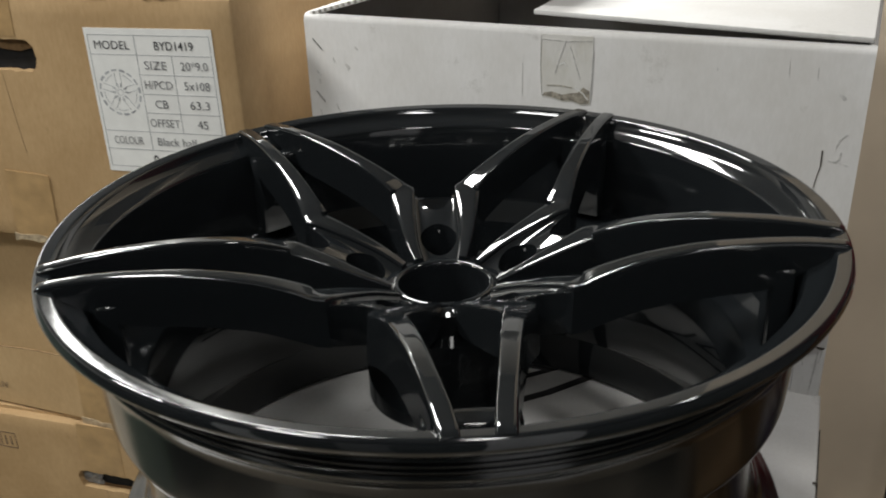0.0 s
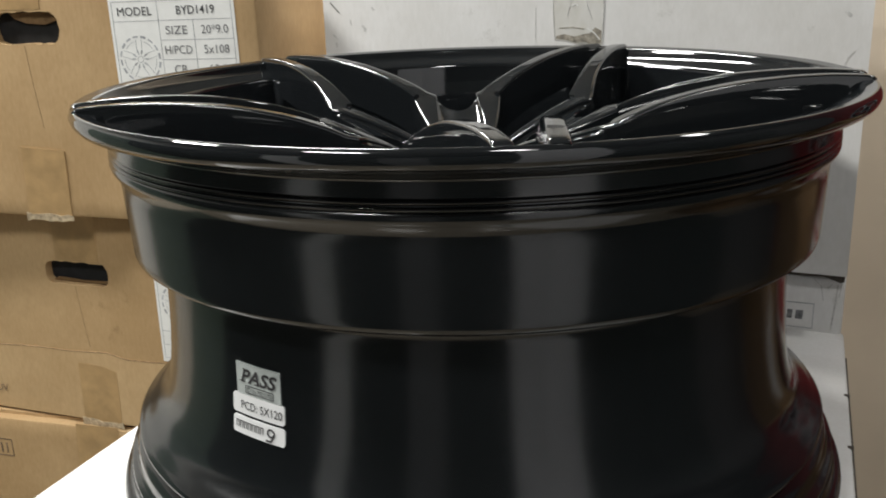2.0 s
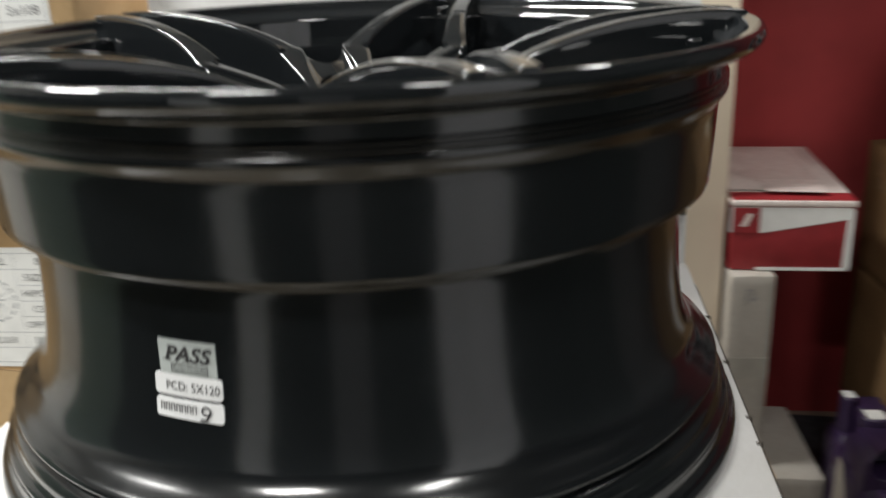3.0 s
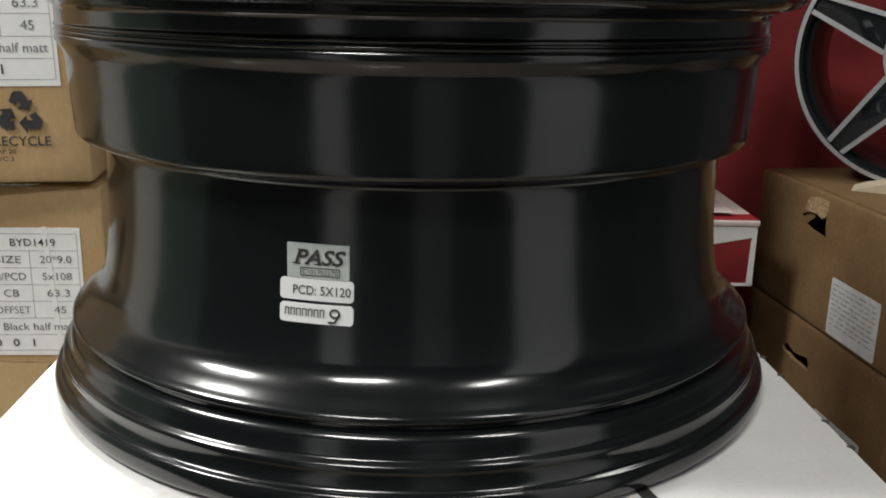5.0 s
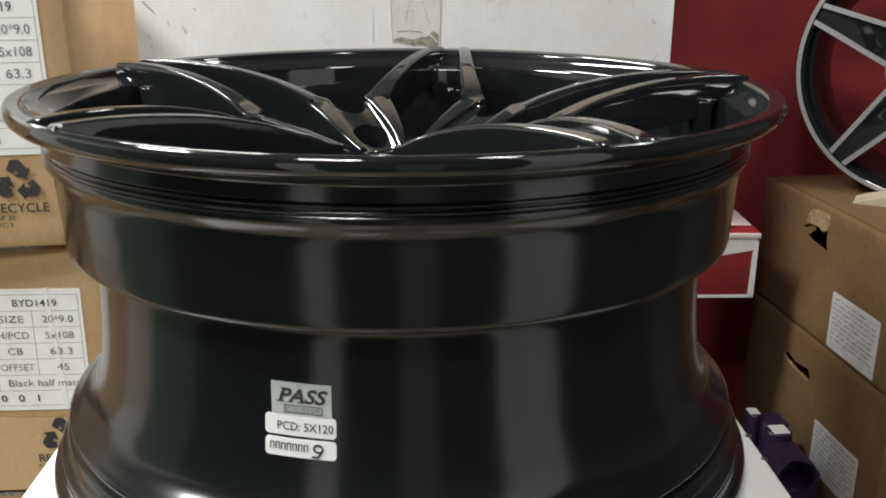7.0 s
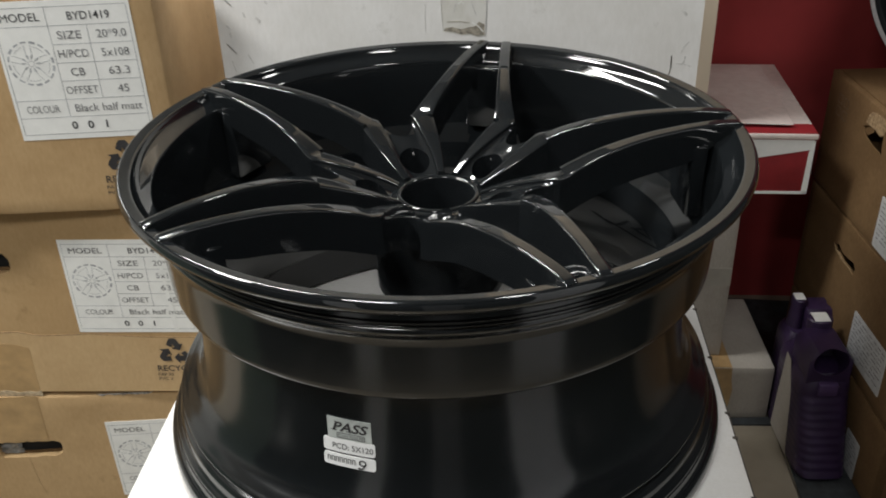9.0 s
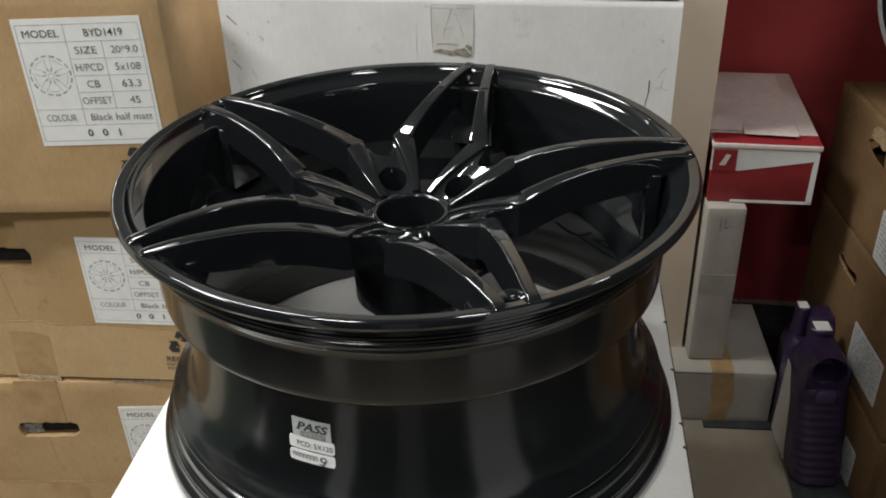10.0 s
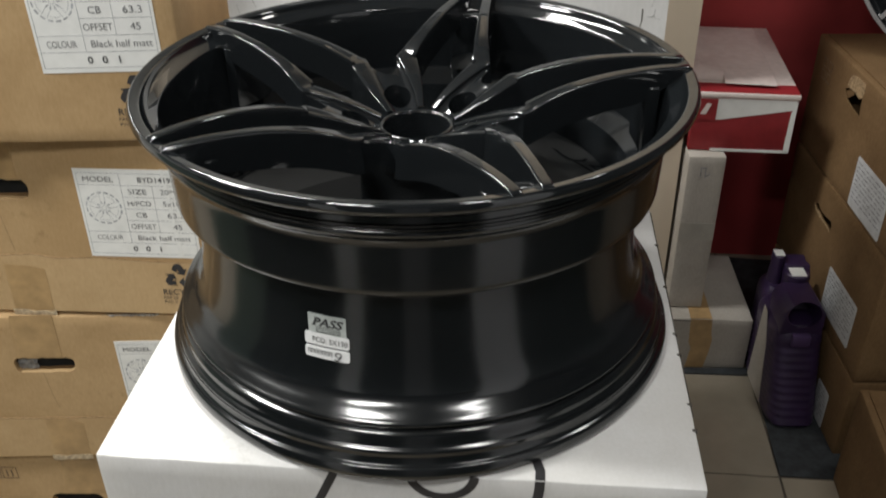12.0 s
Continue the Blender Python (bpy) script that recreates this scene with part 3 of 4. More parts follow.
def ragged(u0, u1, v0, v1, seed, rough=0.0011):
    """A rounded grip hole with a frayed outline."""
    rng = random.Random(seed)
    pts = rounded(u0, u1, v0, v1, (v1 - v0) * 0.40, 4)
    out = []
    for p, q in zip(pts, pts[1:] + pts[:1]):
        n = max(1, int(math.dist(p, q) / 0.007))
        out += [(p[0] + (q[0] - p[0]) * k / n + rough * rng.uniform(-1, 1), p[1] + (q[1] - p[1]) * k / n + rough * rng.uniform(-1, 1)) for k in range(n)]
    return out


def worn_block(w, d, h, bev, seed):
    """A carton's body whose top and bottom edges sag and bulge a little."""
    bm = block(0, w, 0, d, 0, h, bev)
    n = max(4, int(w / 0.035))
    for k in range(1, n):
        bmesh.ops.bisect_plane(bm, geom=bm.verts[:] + bm.edges[:] + bm.faces[:], plane_co=(w * k / n, 0, 0), plane_no=(1, 0, 0))
    for y in (0.03, d / 2, d - 0.03):
        bmesh.ops.bisect_plane(bm, geom=bm.verts[:] + bm.edges[:] + bm.faces[:], plane_co=(0, y, 0), plane_no=(0, 1, 0))
    for z in (0.022, h - 0.022):
        bmesh.ops.bisect_plane(bm, geom=bm.verts[:] + bm.edges[:] + bm.faces[:], plane_co=(0, 0, z), plane_no=(0, 0, 1))
    for v in bm.verts:
        p = Vector((v.co.x * 14 + seed * 9.1, v.co.y * 10, seed * 3.7))
        if v.co.z > h - 0.012:
            v.co.z -= 0.0026 * abs(noise.noise(p))
            v.co.y += 0.0012 * noise.noise(p + Vector((5, 5, 5)))
        elif v.co.z < 0.012:
            v.co.z += 0.0026 * abs(noise.noise(p + Vector((0, 0, 9))))
    return bm


def stuck(name, bm, material, box, side, w, d, h, label=""):
    return part(name, on(bm, face_frame(side, w, d, h)), material, box, label)


def size_label(box, w, d, h, u0, v0, lw=0.156, lh=0.170, tilt=0.0):
    """White size label with a ruled table, a small drawing and words."""
    turn = Matrix.Translation((u0, v0, 0)) @ Matrix.Rotation(radians(tilt), 4, "Z")
    fr = face_frame("front", w, d, h) @ turn
    lab = part("size_label", on(sheet([(0, 0), (lw, 0), (lw, lh), (0, lh)], 0.0008), fr), PAPER, box, "white paper label with a printed table")
    a, b, m = 0.395 * lw, 0.669 * lw, 0.0038
    rows = [lh * (1 - q) for q in (0.045, 0.175, 0.306, 0.4375, 0.568, 0.702, 0.833, 0.960)]
    lines = [[(a if 2 <= k <= 4 else m, y), (lw - m, y)] for k, y in enumerate(rows)]
    lines += [[(m, rows[7]), (m, rows[0])], [(lw - m, rows[7]), (lw - m, rows[0])], [(a, rows[0]), (a, rows[6])], [(b, rows[1]), (b, rows[5])]]
    for k, line in enumerate(lines):
        part("ruling", on(on(stroke(line, 0.0006, 0.0002), Matrix.Translation((0, 0, 0.0008 + 0.00003 * (k > 7)))), fr), LINE, lab)
    mid = [(p + q) / 2 for p, q in zip(rows, rows[1:])]
    cap = 0.0555 * lh
    for body, x, k, wd, hv, ink in (("MODEL", (m + a) / 2, 0, 0.044, 0.0, LABEL_INK), ("BYD1419", (a + lw) / 2, 0, 0.047, 0.004, LABEL_INK), ("SIZE", (a + b) / 2, 1, 0.027, 0.0, PALE_INK),
                                    ("20*9.0", (b + lw) / 2, 1, 0.033, 0.0, PALE_INK), ("H/PCD", (a + b) / 2, 2, 0.034, 0.0, PALE_INK), ("5x108", (b + lw) / 2, 2, 0.031, 0.0, PALE_INK),
                                    ("CB", (a + b) / 2, 3, 0.016, 0.0, PALE_INK), ("63.3", (b + lw) / 2, 3, 0.024, 0.0, PALE_INK), ("OFFSET", (a + b) / 2, 4, 0.037, -0.004, PALE_INK),
                                    ("45", (b + lw) / 2, 4, 0.013, 0.0, PALE_INK), ("COLOUR", (m + a) / 2, 5, 0.038, -0.004, PALE_INK), ("Black half matt", (a + lw) / 2, 5, 0.078, 0.0, PALE_INK),
                                    ("0   0   1", lw / 2 + 0.004, 6, 0.042, 0.016, LABEL_INK)):
        part("print", on(lettering(body, cap, x, mid[k], None, wd, 0, hv, 0.0013), fr), ink, lab)
    cx, cy, r = (m + a) / 2, lh * 0.568, 0.0252
    bm = None
    for k in range(16):
        bm = stroke(arc(cx, cy, r, r, k * 22.5, k * 22.5 + 15, 2), 0.0019 if k % 3 else 0.0026, 0.0002, bm)
    for k in range(5):
        t = 90 + 72 * k
        for sd in (-1, 1):
            p, q = radians(t + 26 * sd), radians(t + 9 * sd)
            bm = stroke([(cx + 0.0075 * math.cos(p), cy + 0.0075 * math.sin(p)), (cx + 0.0225 * math.cos(q), cy + 0.0225 * math.sin(q))], 0.0005, 0.0002, bm)
            p = radians(t + 14 * sd)
            bm = stroke([(cx + 0.0055 * math.cos(p), cy + 0.0055 * math.sin(p)), (cx + 0.0105 * math.cos(p), cy + 0.0105 * math.sin(p))], 0.0012, 0.0002, bm)
        bm = stroke(arc(cx, cy, 0.0205, 0.0205, t + 17, t + 55, 5), 0.0005, 0.0002, bm)
    bm = stroke(arc(cx, cy, 0.0036, 0.0036, 0, 360, 10), 0.0005, 0.0002, bm)
    part("drawing", on(on(bm, Matrix.Translation((0, 0, 0.0008))), fr), LINE, lab)
    return lab


def recycle_mark(box, w, d, h, cx, cy, s=0.024):
    bm = None
    for k in range(3):
        t = Matrix.Rotation(radians(-120 * k), 2)
        pts = [(-0.40, 0.52), (-0.24, 0.86), (-0.14, 0.96), (0.16, 0.96), (0.26, 0.84), (0.40, 0.54), (0.58, 0.62), (0.36, 0.14), (-0.10, 0.26), (0.08, 0.36), (-0.03, 0.58), (-0.12, 0.36)]
        pts = [tuple(t @ Vector(p)) for p in pts]
        bm = sheet([(cx + p[0] * s, cy + p[1] * s) for p in pts], 0.0005, bm)
    bm = lettering("RECYCLE", 0.0095, cx, cy - 0.0275, bm, 0.056, 0, 0.01, 0.0006)
    for k, code in enumerate(("PAP 20", "PVC 3")):
        bm = lettering(code, 0.0046, cx - 0.029, cy - 0.0380 - k * 0.0078, bm, (0.022, 0.019)[k], 0, 0.006, 0.0006, 1)
    stuck("recycling_mark", on(bm, Matrix.Translation((0, 0, 0.0018))), INK, box, "front", w, d, h, "printed recycling mark")


def care_icons(box, w, d, h, u, v):
    for k in range(4):
        x = u + 0.030 * k
        bm = stroke([(x, v), (x + 0.026, v), (x + 0.026, v + 0.026), (x, v + 0.026), (x, v)], 0.0012, 0.0005)
        if k % 2:
            for o in (0.008, 0.017):
                bm = stroke([(x + o, v + 0.004), (x + o, v + 0.020)], 0.0024, 0.0005, bm)
        else:
            bm = stroke(arc(x + 0.013, v + 0.010, 0.007, 0.009, 0, 180, 6), 0.0030, 0.0005, bm)
            bm = stroke([(x + 0.013, v + 0.004), (x + 0.013, v + 0.012)], 0.0016, 0.0005, bm)
        stuck("care_mark", bm, FADED, box, "front", w, d, h, "faded handling mark")


BW, BD, BH = 0.60, 0.56, 0.302
# turn and place of each carton from the top down, its grip hole, its label and the place of its small marks
STACK = [(16.5, -0.372, 0.184), (12.5, -0.372, 0.196), (16.5, -0.382, 0.208), (14.0, -0.375, 0.203)]
GRIPS = [(0.256, 0.348, 0.2105, 0.2476), (0.2375, 0.339, 0.2005, 0.2315), (0.2457, 0.3425, 0.1865, 0.2155), (0.224, 0.318, 0.1700, 0.2020)]
LABELS = [(0.4195, 0.0985, 0.1565, 0.1645, 0.6), (0.4085, 0.1060, 0.1645, 0.1455, -0.5), (0.4145, 0.1010, 0.162, 0.145, 0.4), (0.422, 0.108, 0.160, 0.145, 0)]
ICONS = [(0.050, 0.036), (0.019, 0.232), (0.032, 0.2365), (0.06, 0.240)]
FLAPS = [[], [(0.010, 0.003), (BW - 0.004, 0.003), (BW - 0.004, 0.096), (0.50, 0.097), (0.42, 0.1026), (0.351, 0.1003), (0.318, 0.107), (0.26, 0.1035), (0.20, 0.104), (0.134, 0.1006), (0.105, 0.080), (0.09, 0.066), (0.066, 0.050), (0.052, 0.036), (0.038, 0.030), (0.010, 0.024)],
         [(0.012, 0.003), (BW - 0.004, 0.003), (BW - 0.004, 0.080), (0.48, 0.086), (0.40, 0.088), (0.25, 0.089), (0.105, 0.092), (0.05, 0.060), (0.012, 0.05)],
         [(0.012, 0.003), (BW - 0.004, 0.003), (BW - 0.004, 0.086), (0.30, 0.090), (0.012, 0.088)]]
for k, (turn, rx, ry) in enumerate(STACK):
    c, s = math.cos(radians(turn)), math.sin(radians(turn))
    z0 = 0.302 * (3 - k)
    g0, g1, g2, g3 = GRIPS[k]
    box = carton(pose(rx - BW * c, ry - BW * s, z0, 0, 0, turn), BW, BD, BH - 0.001, KRAFT, "brown corrugated carton with a white size label and a grip hole",
                 "brown cartons stacked on the floor", [("front", ragged(g0, g1, g2, g3, 3 + k))], seam=0.004)
    u0, v0, lw, lh, tilt = LABELS[k]
    lab = size_label(box, BW, BD, BH, u0, v0, lw, lh, tilt)
    recycle_mark(box, BW, BD, BH, BW - 0.066, 0.072)
    care_icons(box, BW, BD, BH, *ICONS[k])
    rng = random.Random(20 + k)
    for u in (0.30 + 0.12 * rng.random(), 0.44 + 0.08 * rng.random()):
        top = [(u + 0.006 * n, BH - 0.0045 - 0.0035 * rng.random()) for n in range(8)]
        stuck("torn_edge", sheet(top + [(u + 0.044, BH - 0.0035), (u - 0.002, BH - 0.0035)], 0.0007), TEAR, box, "front", BW, BD, BH, "frayed edge of the board")
    # the tongue of board pushed in at the grip, and a crease running down from it
    mid = (g0 + g1) / 2
    tongue = [(g0 + 0.018, g3 - 0.001), (g1 - 0.016, g3 - 0.0015), (g1 - 0.006, g3 - 0.010), (mid + 0.020, g3 - 0.0155), (mid - 0.004, g3 - 0.0135), (g0 + 0.026, g3 - 0.008)] if k == 0 else \
             [(g0 + 0.004, g2 + 0.001), (g1 - 0.004, g2 + 0.001), (g1 - 0.010, g2 + 0.0045), (mid, g2 + 0.003), (g0 + 0.012, g2 + 0.0055)]
    # the darker kraft puts the hole's shade into the tongue's colour
    stuck("grip_tongue", on(sheet(tongue, 0.003), Matrix.Translation((0, 0, -0.0115))), KRAFT_DARK, box, "front", BW, BD, BH, "board tongue pushed in at the grip, darkened for the shade there")
    # flat darker strip; the crease's shade is in its colour
    crease = stroke([(mid - 0.005, g2 - 0.002), (mid - 0.001, g2 - 0.05), (mid + 0.004, 0.112)], 0.0007, 0.0003)
    stuck("crease", crease, CREASE, box, "front", BW, BD, BH, "faint crease in the board, its shade drawn as a darker line")
    if k:
        stuck("bottom_flap", sheet(FLAPS[k], 0.0011), KRAFT_PALE, box, "front", BW, BD, BH, "paler glued bottom flap")
        stuck("flap_edge", stroke(FLAPS[k][2:], 0.0009, 0.0014), CREASE, box, "front", BW, BD, BH, "dark torn edge of the flap")
        bm = lettering("JWL ISO TUV", 0.0105, 0.093, 0.034, None, 0.090, 0, 0.005, 0.0022)
        stuck("side_print", bm, FADED, box, "front", BW, BD, BH, "faded printed line")
    stuck("tape_strip", sheet([(0.266, 0.002), (0.327, 0.002), (0.330, 0.084 - 0.004 * k), (0.310, 0.086), (0.268, 0.088)], 0.0014), TAPE, box, "front", BW, BD, BH, "strip of brown packing tape")
    stuck("tape_strip", sheet([(0.258, g3 + 0.002), (0.326, g3 + 0.003), (0.328, BH - 0.002), (0.261, BH - 0.002)], 0.0006), TAPE, box, "front", BW, BD, BH, "strip of brown packing tape")
    # the tape's loose fold over the gap under the carton
    fold = [(0.262 + 0.0085 * n, 0.002 + 0.004 * rng.random()) for n in range(9)] + [(0.330 - 0.0085 * n, -0.003 - 0.004 * rng.random()) for n in range(9)]
    if k < 3:
        stuck("tape_fold", on(sheet(fold, 0.0008), Matrix.Translation((0, 0, 0.0016))), TAPE_FOLD, box, "front", BW, BD, BH, "glossy crumpled fold of tape")
    if k == 1:
        wrinkle = sheet([(0.806 * lw, 0.0), (0.842 * lw, 0.0), (0.800 * lw, lh), (0.772 * lw, lh)], 0.0005)
        part("label_fold", on(on(wrinkle, Matrix.Translation((u0, v0, 0.0007))), face_frame("front", BW, BD, BH)), PAPER, lab, "wrinkle pressed into the paper")
    if k == 2:
        film = bmesh.new()
        grid = [[film.verts.new((g0 + 0.004 + 0.0052 * i, g2 + 0.003 + 0.0058 * j, -0.010 + 0.006 * rng.random())) for j in range(5)] for i in range(7)]
        for i in range(6):
            for j in range(4):
                film.faces.new((grid[i][j], grid[i + 1][j], grid[i + 1][j + 1], grid[i][j + 1]))
        stuck("film_scrap", film, GREY_FILM, box, "front", BW, BD, BH, "crumpled grey film inside the grip hole")

# white cartons behind the wheel
WW, WD, WHT = 0.561, 0.56, 0.297
WT = 7.7
wc, ws = math.cos(radians(WT)), math.sin(radians(WT))
for k in range(3):
    back = 0.016 + 0.006 * k
    box = carton(pose(-0.332 - ws * back, 0.25 + wc * back, 0.297 * (2 - k), 0, 0, WT), WW, WD, WHT - 0.001, WHITE_BOARD, "scuffed white corrugated carton in a stack",
                 "white cartons stacked on the floor", bev=0.005, seam=0.006)
    if k == 0:
        bm = stroke([(0.446, 0.2345), (0.5338, 0.2345), (0.5338, 0.2605), (0.446, 0.2605), (0.446, 0.2345)], 0.0007, 0.0005)
        stuck("stamp_frame", bm, LINE, box, "front", WW, WD, WHT, "thin grey stamped frame")
        for u0, u1 in ((0.458, 0.468), (0.471, 0.480), (0.484, 0.494), (0.498, 0.505), (0.509, 0.514), (0.517, 0.524)):
            stuck("stamp_bar", sheet([(u0, 0.2432), (u1, 0.2432), (u1 + 0.0006, 0.2525), (u0 + 0.0006, 0.2525)], 0.0004), PALE_INK, box, "front", WW, WD, WHT)
        crush = [(0.470, WHT - 0.003), (0.470, WHT - 0.0062), (0.500, WHT - 0.0072), (0.525, WHT - 0.0078), (0.540, WHT - 0.0068), (0.549, WHT - 0.0095), (0.556, WHT - 0.0120), (0.5595, WHT - 0.0105), (0.5598, WHT - 0.003)]
        stuck("crushed_edge", sheet(crush, 0.0006), BOARD_EDGE, box, "front", WW, WD, WHT, "dark crushed top edge")
        for line, wd in (([(0.549, 0.2835), (0.546, 0.2795), (0.545, 0.2775)], 0.0014), ([(0.5541, 0.2833), (0.5530, 0.262), (0.5508, 0.2327)], 0.0016), ([(0.5575, 0.2850), (0.5560, 0.270)], 0.0012), ([(0.5310, 0.2880), (0.5390, 0.2800), (0.5420, 0.2650)], 0.0010)):
            stuck("crease", stroke(line, wd, 0.0004), SCUFF, box, "front", WW, WD, WHT, "grey crease in the crushed corner")

# the open white carton on top
UH = 0.290
top_box = thing("open_carton", pose(-0.332, 0.25, 0.891, 0, 0, WT), "scuffed white carton with half-open top flaps, taped and stapled", "cardboard box", "white cartons stacked on the floor")
t = 0.006
fold = [(0, 0), (0, UH - 0.0085), (0.0007, UH - 0.0052), (0.0026, UH - 0.0022), (0.0055, UH - 0.0008), (0.0085, UH - 0.0014), (0.0110, UH - 0.0042), (0.0120, UH - 0.0085), (0.0060, UH - 0.0105), (0.0060, 0)]
part("front_wall", on(prism(fold, 0.0, WW), Matrix(((0, 0, 1, 0), (1, 0, 0, 0), (0, 1, 0, 0), (0, 0, 0, 1)))), WHITE_BOARD, top_box, "white front wall with a rounded fold", sharp=60)
part("back_wall", block(0, WW, WD - t, WD, 0, UH, 0.0015), WHITE_BOARD, top_box)
part("side_wall", block(0, t, t, WD - t, 0, UH, 0.0015), WHITE_BOARD, top_box)
part("side_wall", block(WW - t, WW, t, WD - t, 0, UH, 0.0015), WHITE_BOARD, top_box)
part("base", block(t, WW - t, t, WD - t, 0, t), WHITE_BOARD, top_box)
flap = block(0, 0.30, 0.004, WD - 0.004, 0, 0.005, 0.0015)
part("top_flap", on(flap, pose(WW - 0.003, 0, UH + 0.001, 0, 1.7, 0) @ pose(-0.30, 0, 0)), WHITE_BOARD, top_box, "white flap folded nearly shut")
flap = block(0, 0.27, 0.004, WD - 0.004, -0.005, 0, 0.0015)
part("top_flap", on(flap, pose(0.003, 0, UH, 0, -15, 0)), WHITE_BOARD, top_box, "white flap standing open")
# corrugations showing along the open flap's edge
for n in range(34):
    u = 0.006 + 0.0076 * n
    part("flute", on(block(u, u + 0.0034, 0.0032, 0.0041, -0.0042, -0.0008), pose(0.003, 0, UH, 0, -15, 0)), TEAR, top_box)
tape = [(0.2677, 0.2832), (0.3194, 0.2832), (0.3196, 0.262), (0.3188, 0.240), (0.3183, 0.218), (0.309, 0.2165), (0.300, 0.2195), (0.291, 0.2185), (0.280, 0.2212), (0.2688, 0.2224), (0.2676, 0.250)]
stuck("tape_strip", sheet(tape, 0.0005), CLEAR_TAPE, top_box, "front", WW, WD, UH, "yellowed clear tape, wrinkled")
grime = [(0.270, 0.2235), (0.280, 0.2222), (0.291, 0.2195), (0.300, 0.2202), (0.309, 0.2175), (0.3172, 0.2190), (0.3176, 0.2310), (0.311, 0.2345), (0.306, 0.2290), (0.298, 0.2275), (0.290, 0.2255), (0.280, 0.2280), (0.272, 0.2265)]
stuck("tape_grime", sheet(grime, 0.0007), GRIME, top_box, "front", WW, WD, UH, "brown grime caught under the tape's end")
for line, wd, ink in (([(0.2678, 0.2815), (0.2676, 0.252), (0.2692, 0.2232)], 0.0006, SCUFF), ([(0.3192, 0.272), (0.3190, 0.245), (0.3180, 0.222)], 0.0007, SCUFF), ([(0.2932, 0.2778), (0.2868, 0.262), (0.2823, 0.2453)], 0.0007, SCUFF),
                      ([(0.2970, 0.2730), (0.3022, 0.258), (0.3080, 0.2414)], 0.0006, SCUFF), ([(0.2870, 0.2545), (0.2915, 0.2575), (0.2935, 0.2550)], 0.0009, PAPER), ([(0.2745, 0.2337), (0.288, 0.2345), (0.300, 0.2330)], 0.0009, GRIME), ([(0.303, 0.2335), (0.311, 0.2285), (0.316, 0.2225)], 0.0010, PAPER), ([(0.268, 0.2785), (0.293, 0.2775), (0.319, 0.2790)], 0.0005, SCUFF)):
    stuck("tape_crease", on(stroke(line, wd, 0.0003), Matrix.Translation((0, 0, 0.0006))), ink, top_box, "front", WW, WD, UH, "crease in the tape")
for line, wd in (([(0.5307, 0.1960), (0.5310, 0.1812)], 0.0013), ([(0.5310, 0.1812), (0.5288, 0.1701), (0.5275, 0.1600)], 0.0008)):
    stuck("tear", stroke(line, wd, 0.0004), BOARD_EDGE, top_box, "front", WW, WD, UH, "thin dark tear in the board")
for line, wd in (([(0.5488, 0.2126), (0.5430, 0.2060), (0.5410, 0.1990)], 0.0012), ([(0.5461, 0.1960), (0.5450, 0.1890), (0.5423, 0.1857)], 0.0014), ([(0.5360, 0.1870), (0.5450, 0.1860), (0.5540, 0.1835)], 0.0016), ([(0.4941, 0.2728), (0.4948, 0.2590)], 0.0008), ([(0.2490, 0.2537), (0.2488, 0.2213)], 0.0007),
                 ([(0.0110, 0.2280), (0.0165, 0.2230)], 0.0016), ([(0.0135, 0.2190), (0.0150, 0.2140)], 0.0022), ([(0.0480, 0.2380), (0.0520, 0.2340), (0.0500, 0.2310)], 0.0024), ([(0.0610, 0.2570), (0.0640, 0.2540)], 0.0022), ([(0.0330, 0.2440), (0.0345, 0.2380)], 0.0018),
                 ([(0.0120, 0.1850), (0.0150, 0.1720), (0.0140, 0.1600)], 0.0012), ([(0.0330, 0.1930), (0.0380, 0.1820)], 0.0013), ([(0.5380, 0.2475), (0.5430, 0.2425)], 0.0030), ([(0.4330, 0.2680), (0.4345, 0.2600)], 0.0007), ([(0.5180, 0.2690), (0.5184, 0.2580)], 0.0006)):
    stuck("scuff", stroke(line, wd, 0.0003), SCUFF, top_box, "front", WW, WD, UH, "grey scuff on the board")
for u, v, turn in ((0.0148, 0.2573, -46), (0.0139, 0.1998, -48), (0.0140, 0.1420, -45)):
    bm = on(block(-0.0078, 0.0078, -0.0005, 0.0005, 0, 0.0010), pose(u, v, 0, 0, 0, turn))
    stuck("staple", bm, STEEL, top_box, "front", WW, WD, UH, "steel staple")

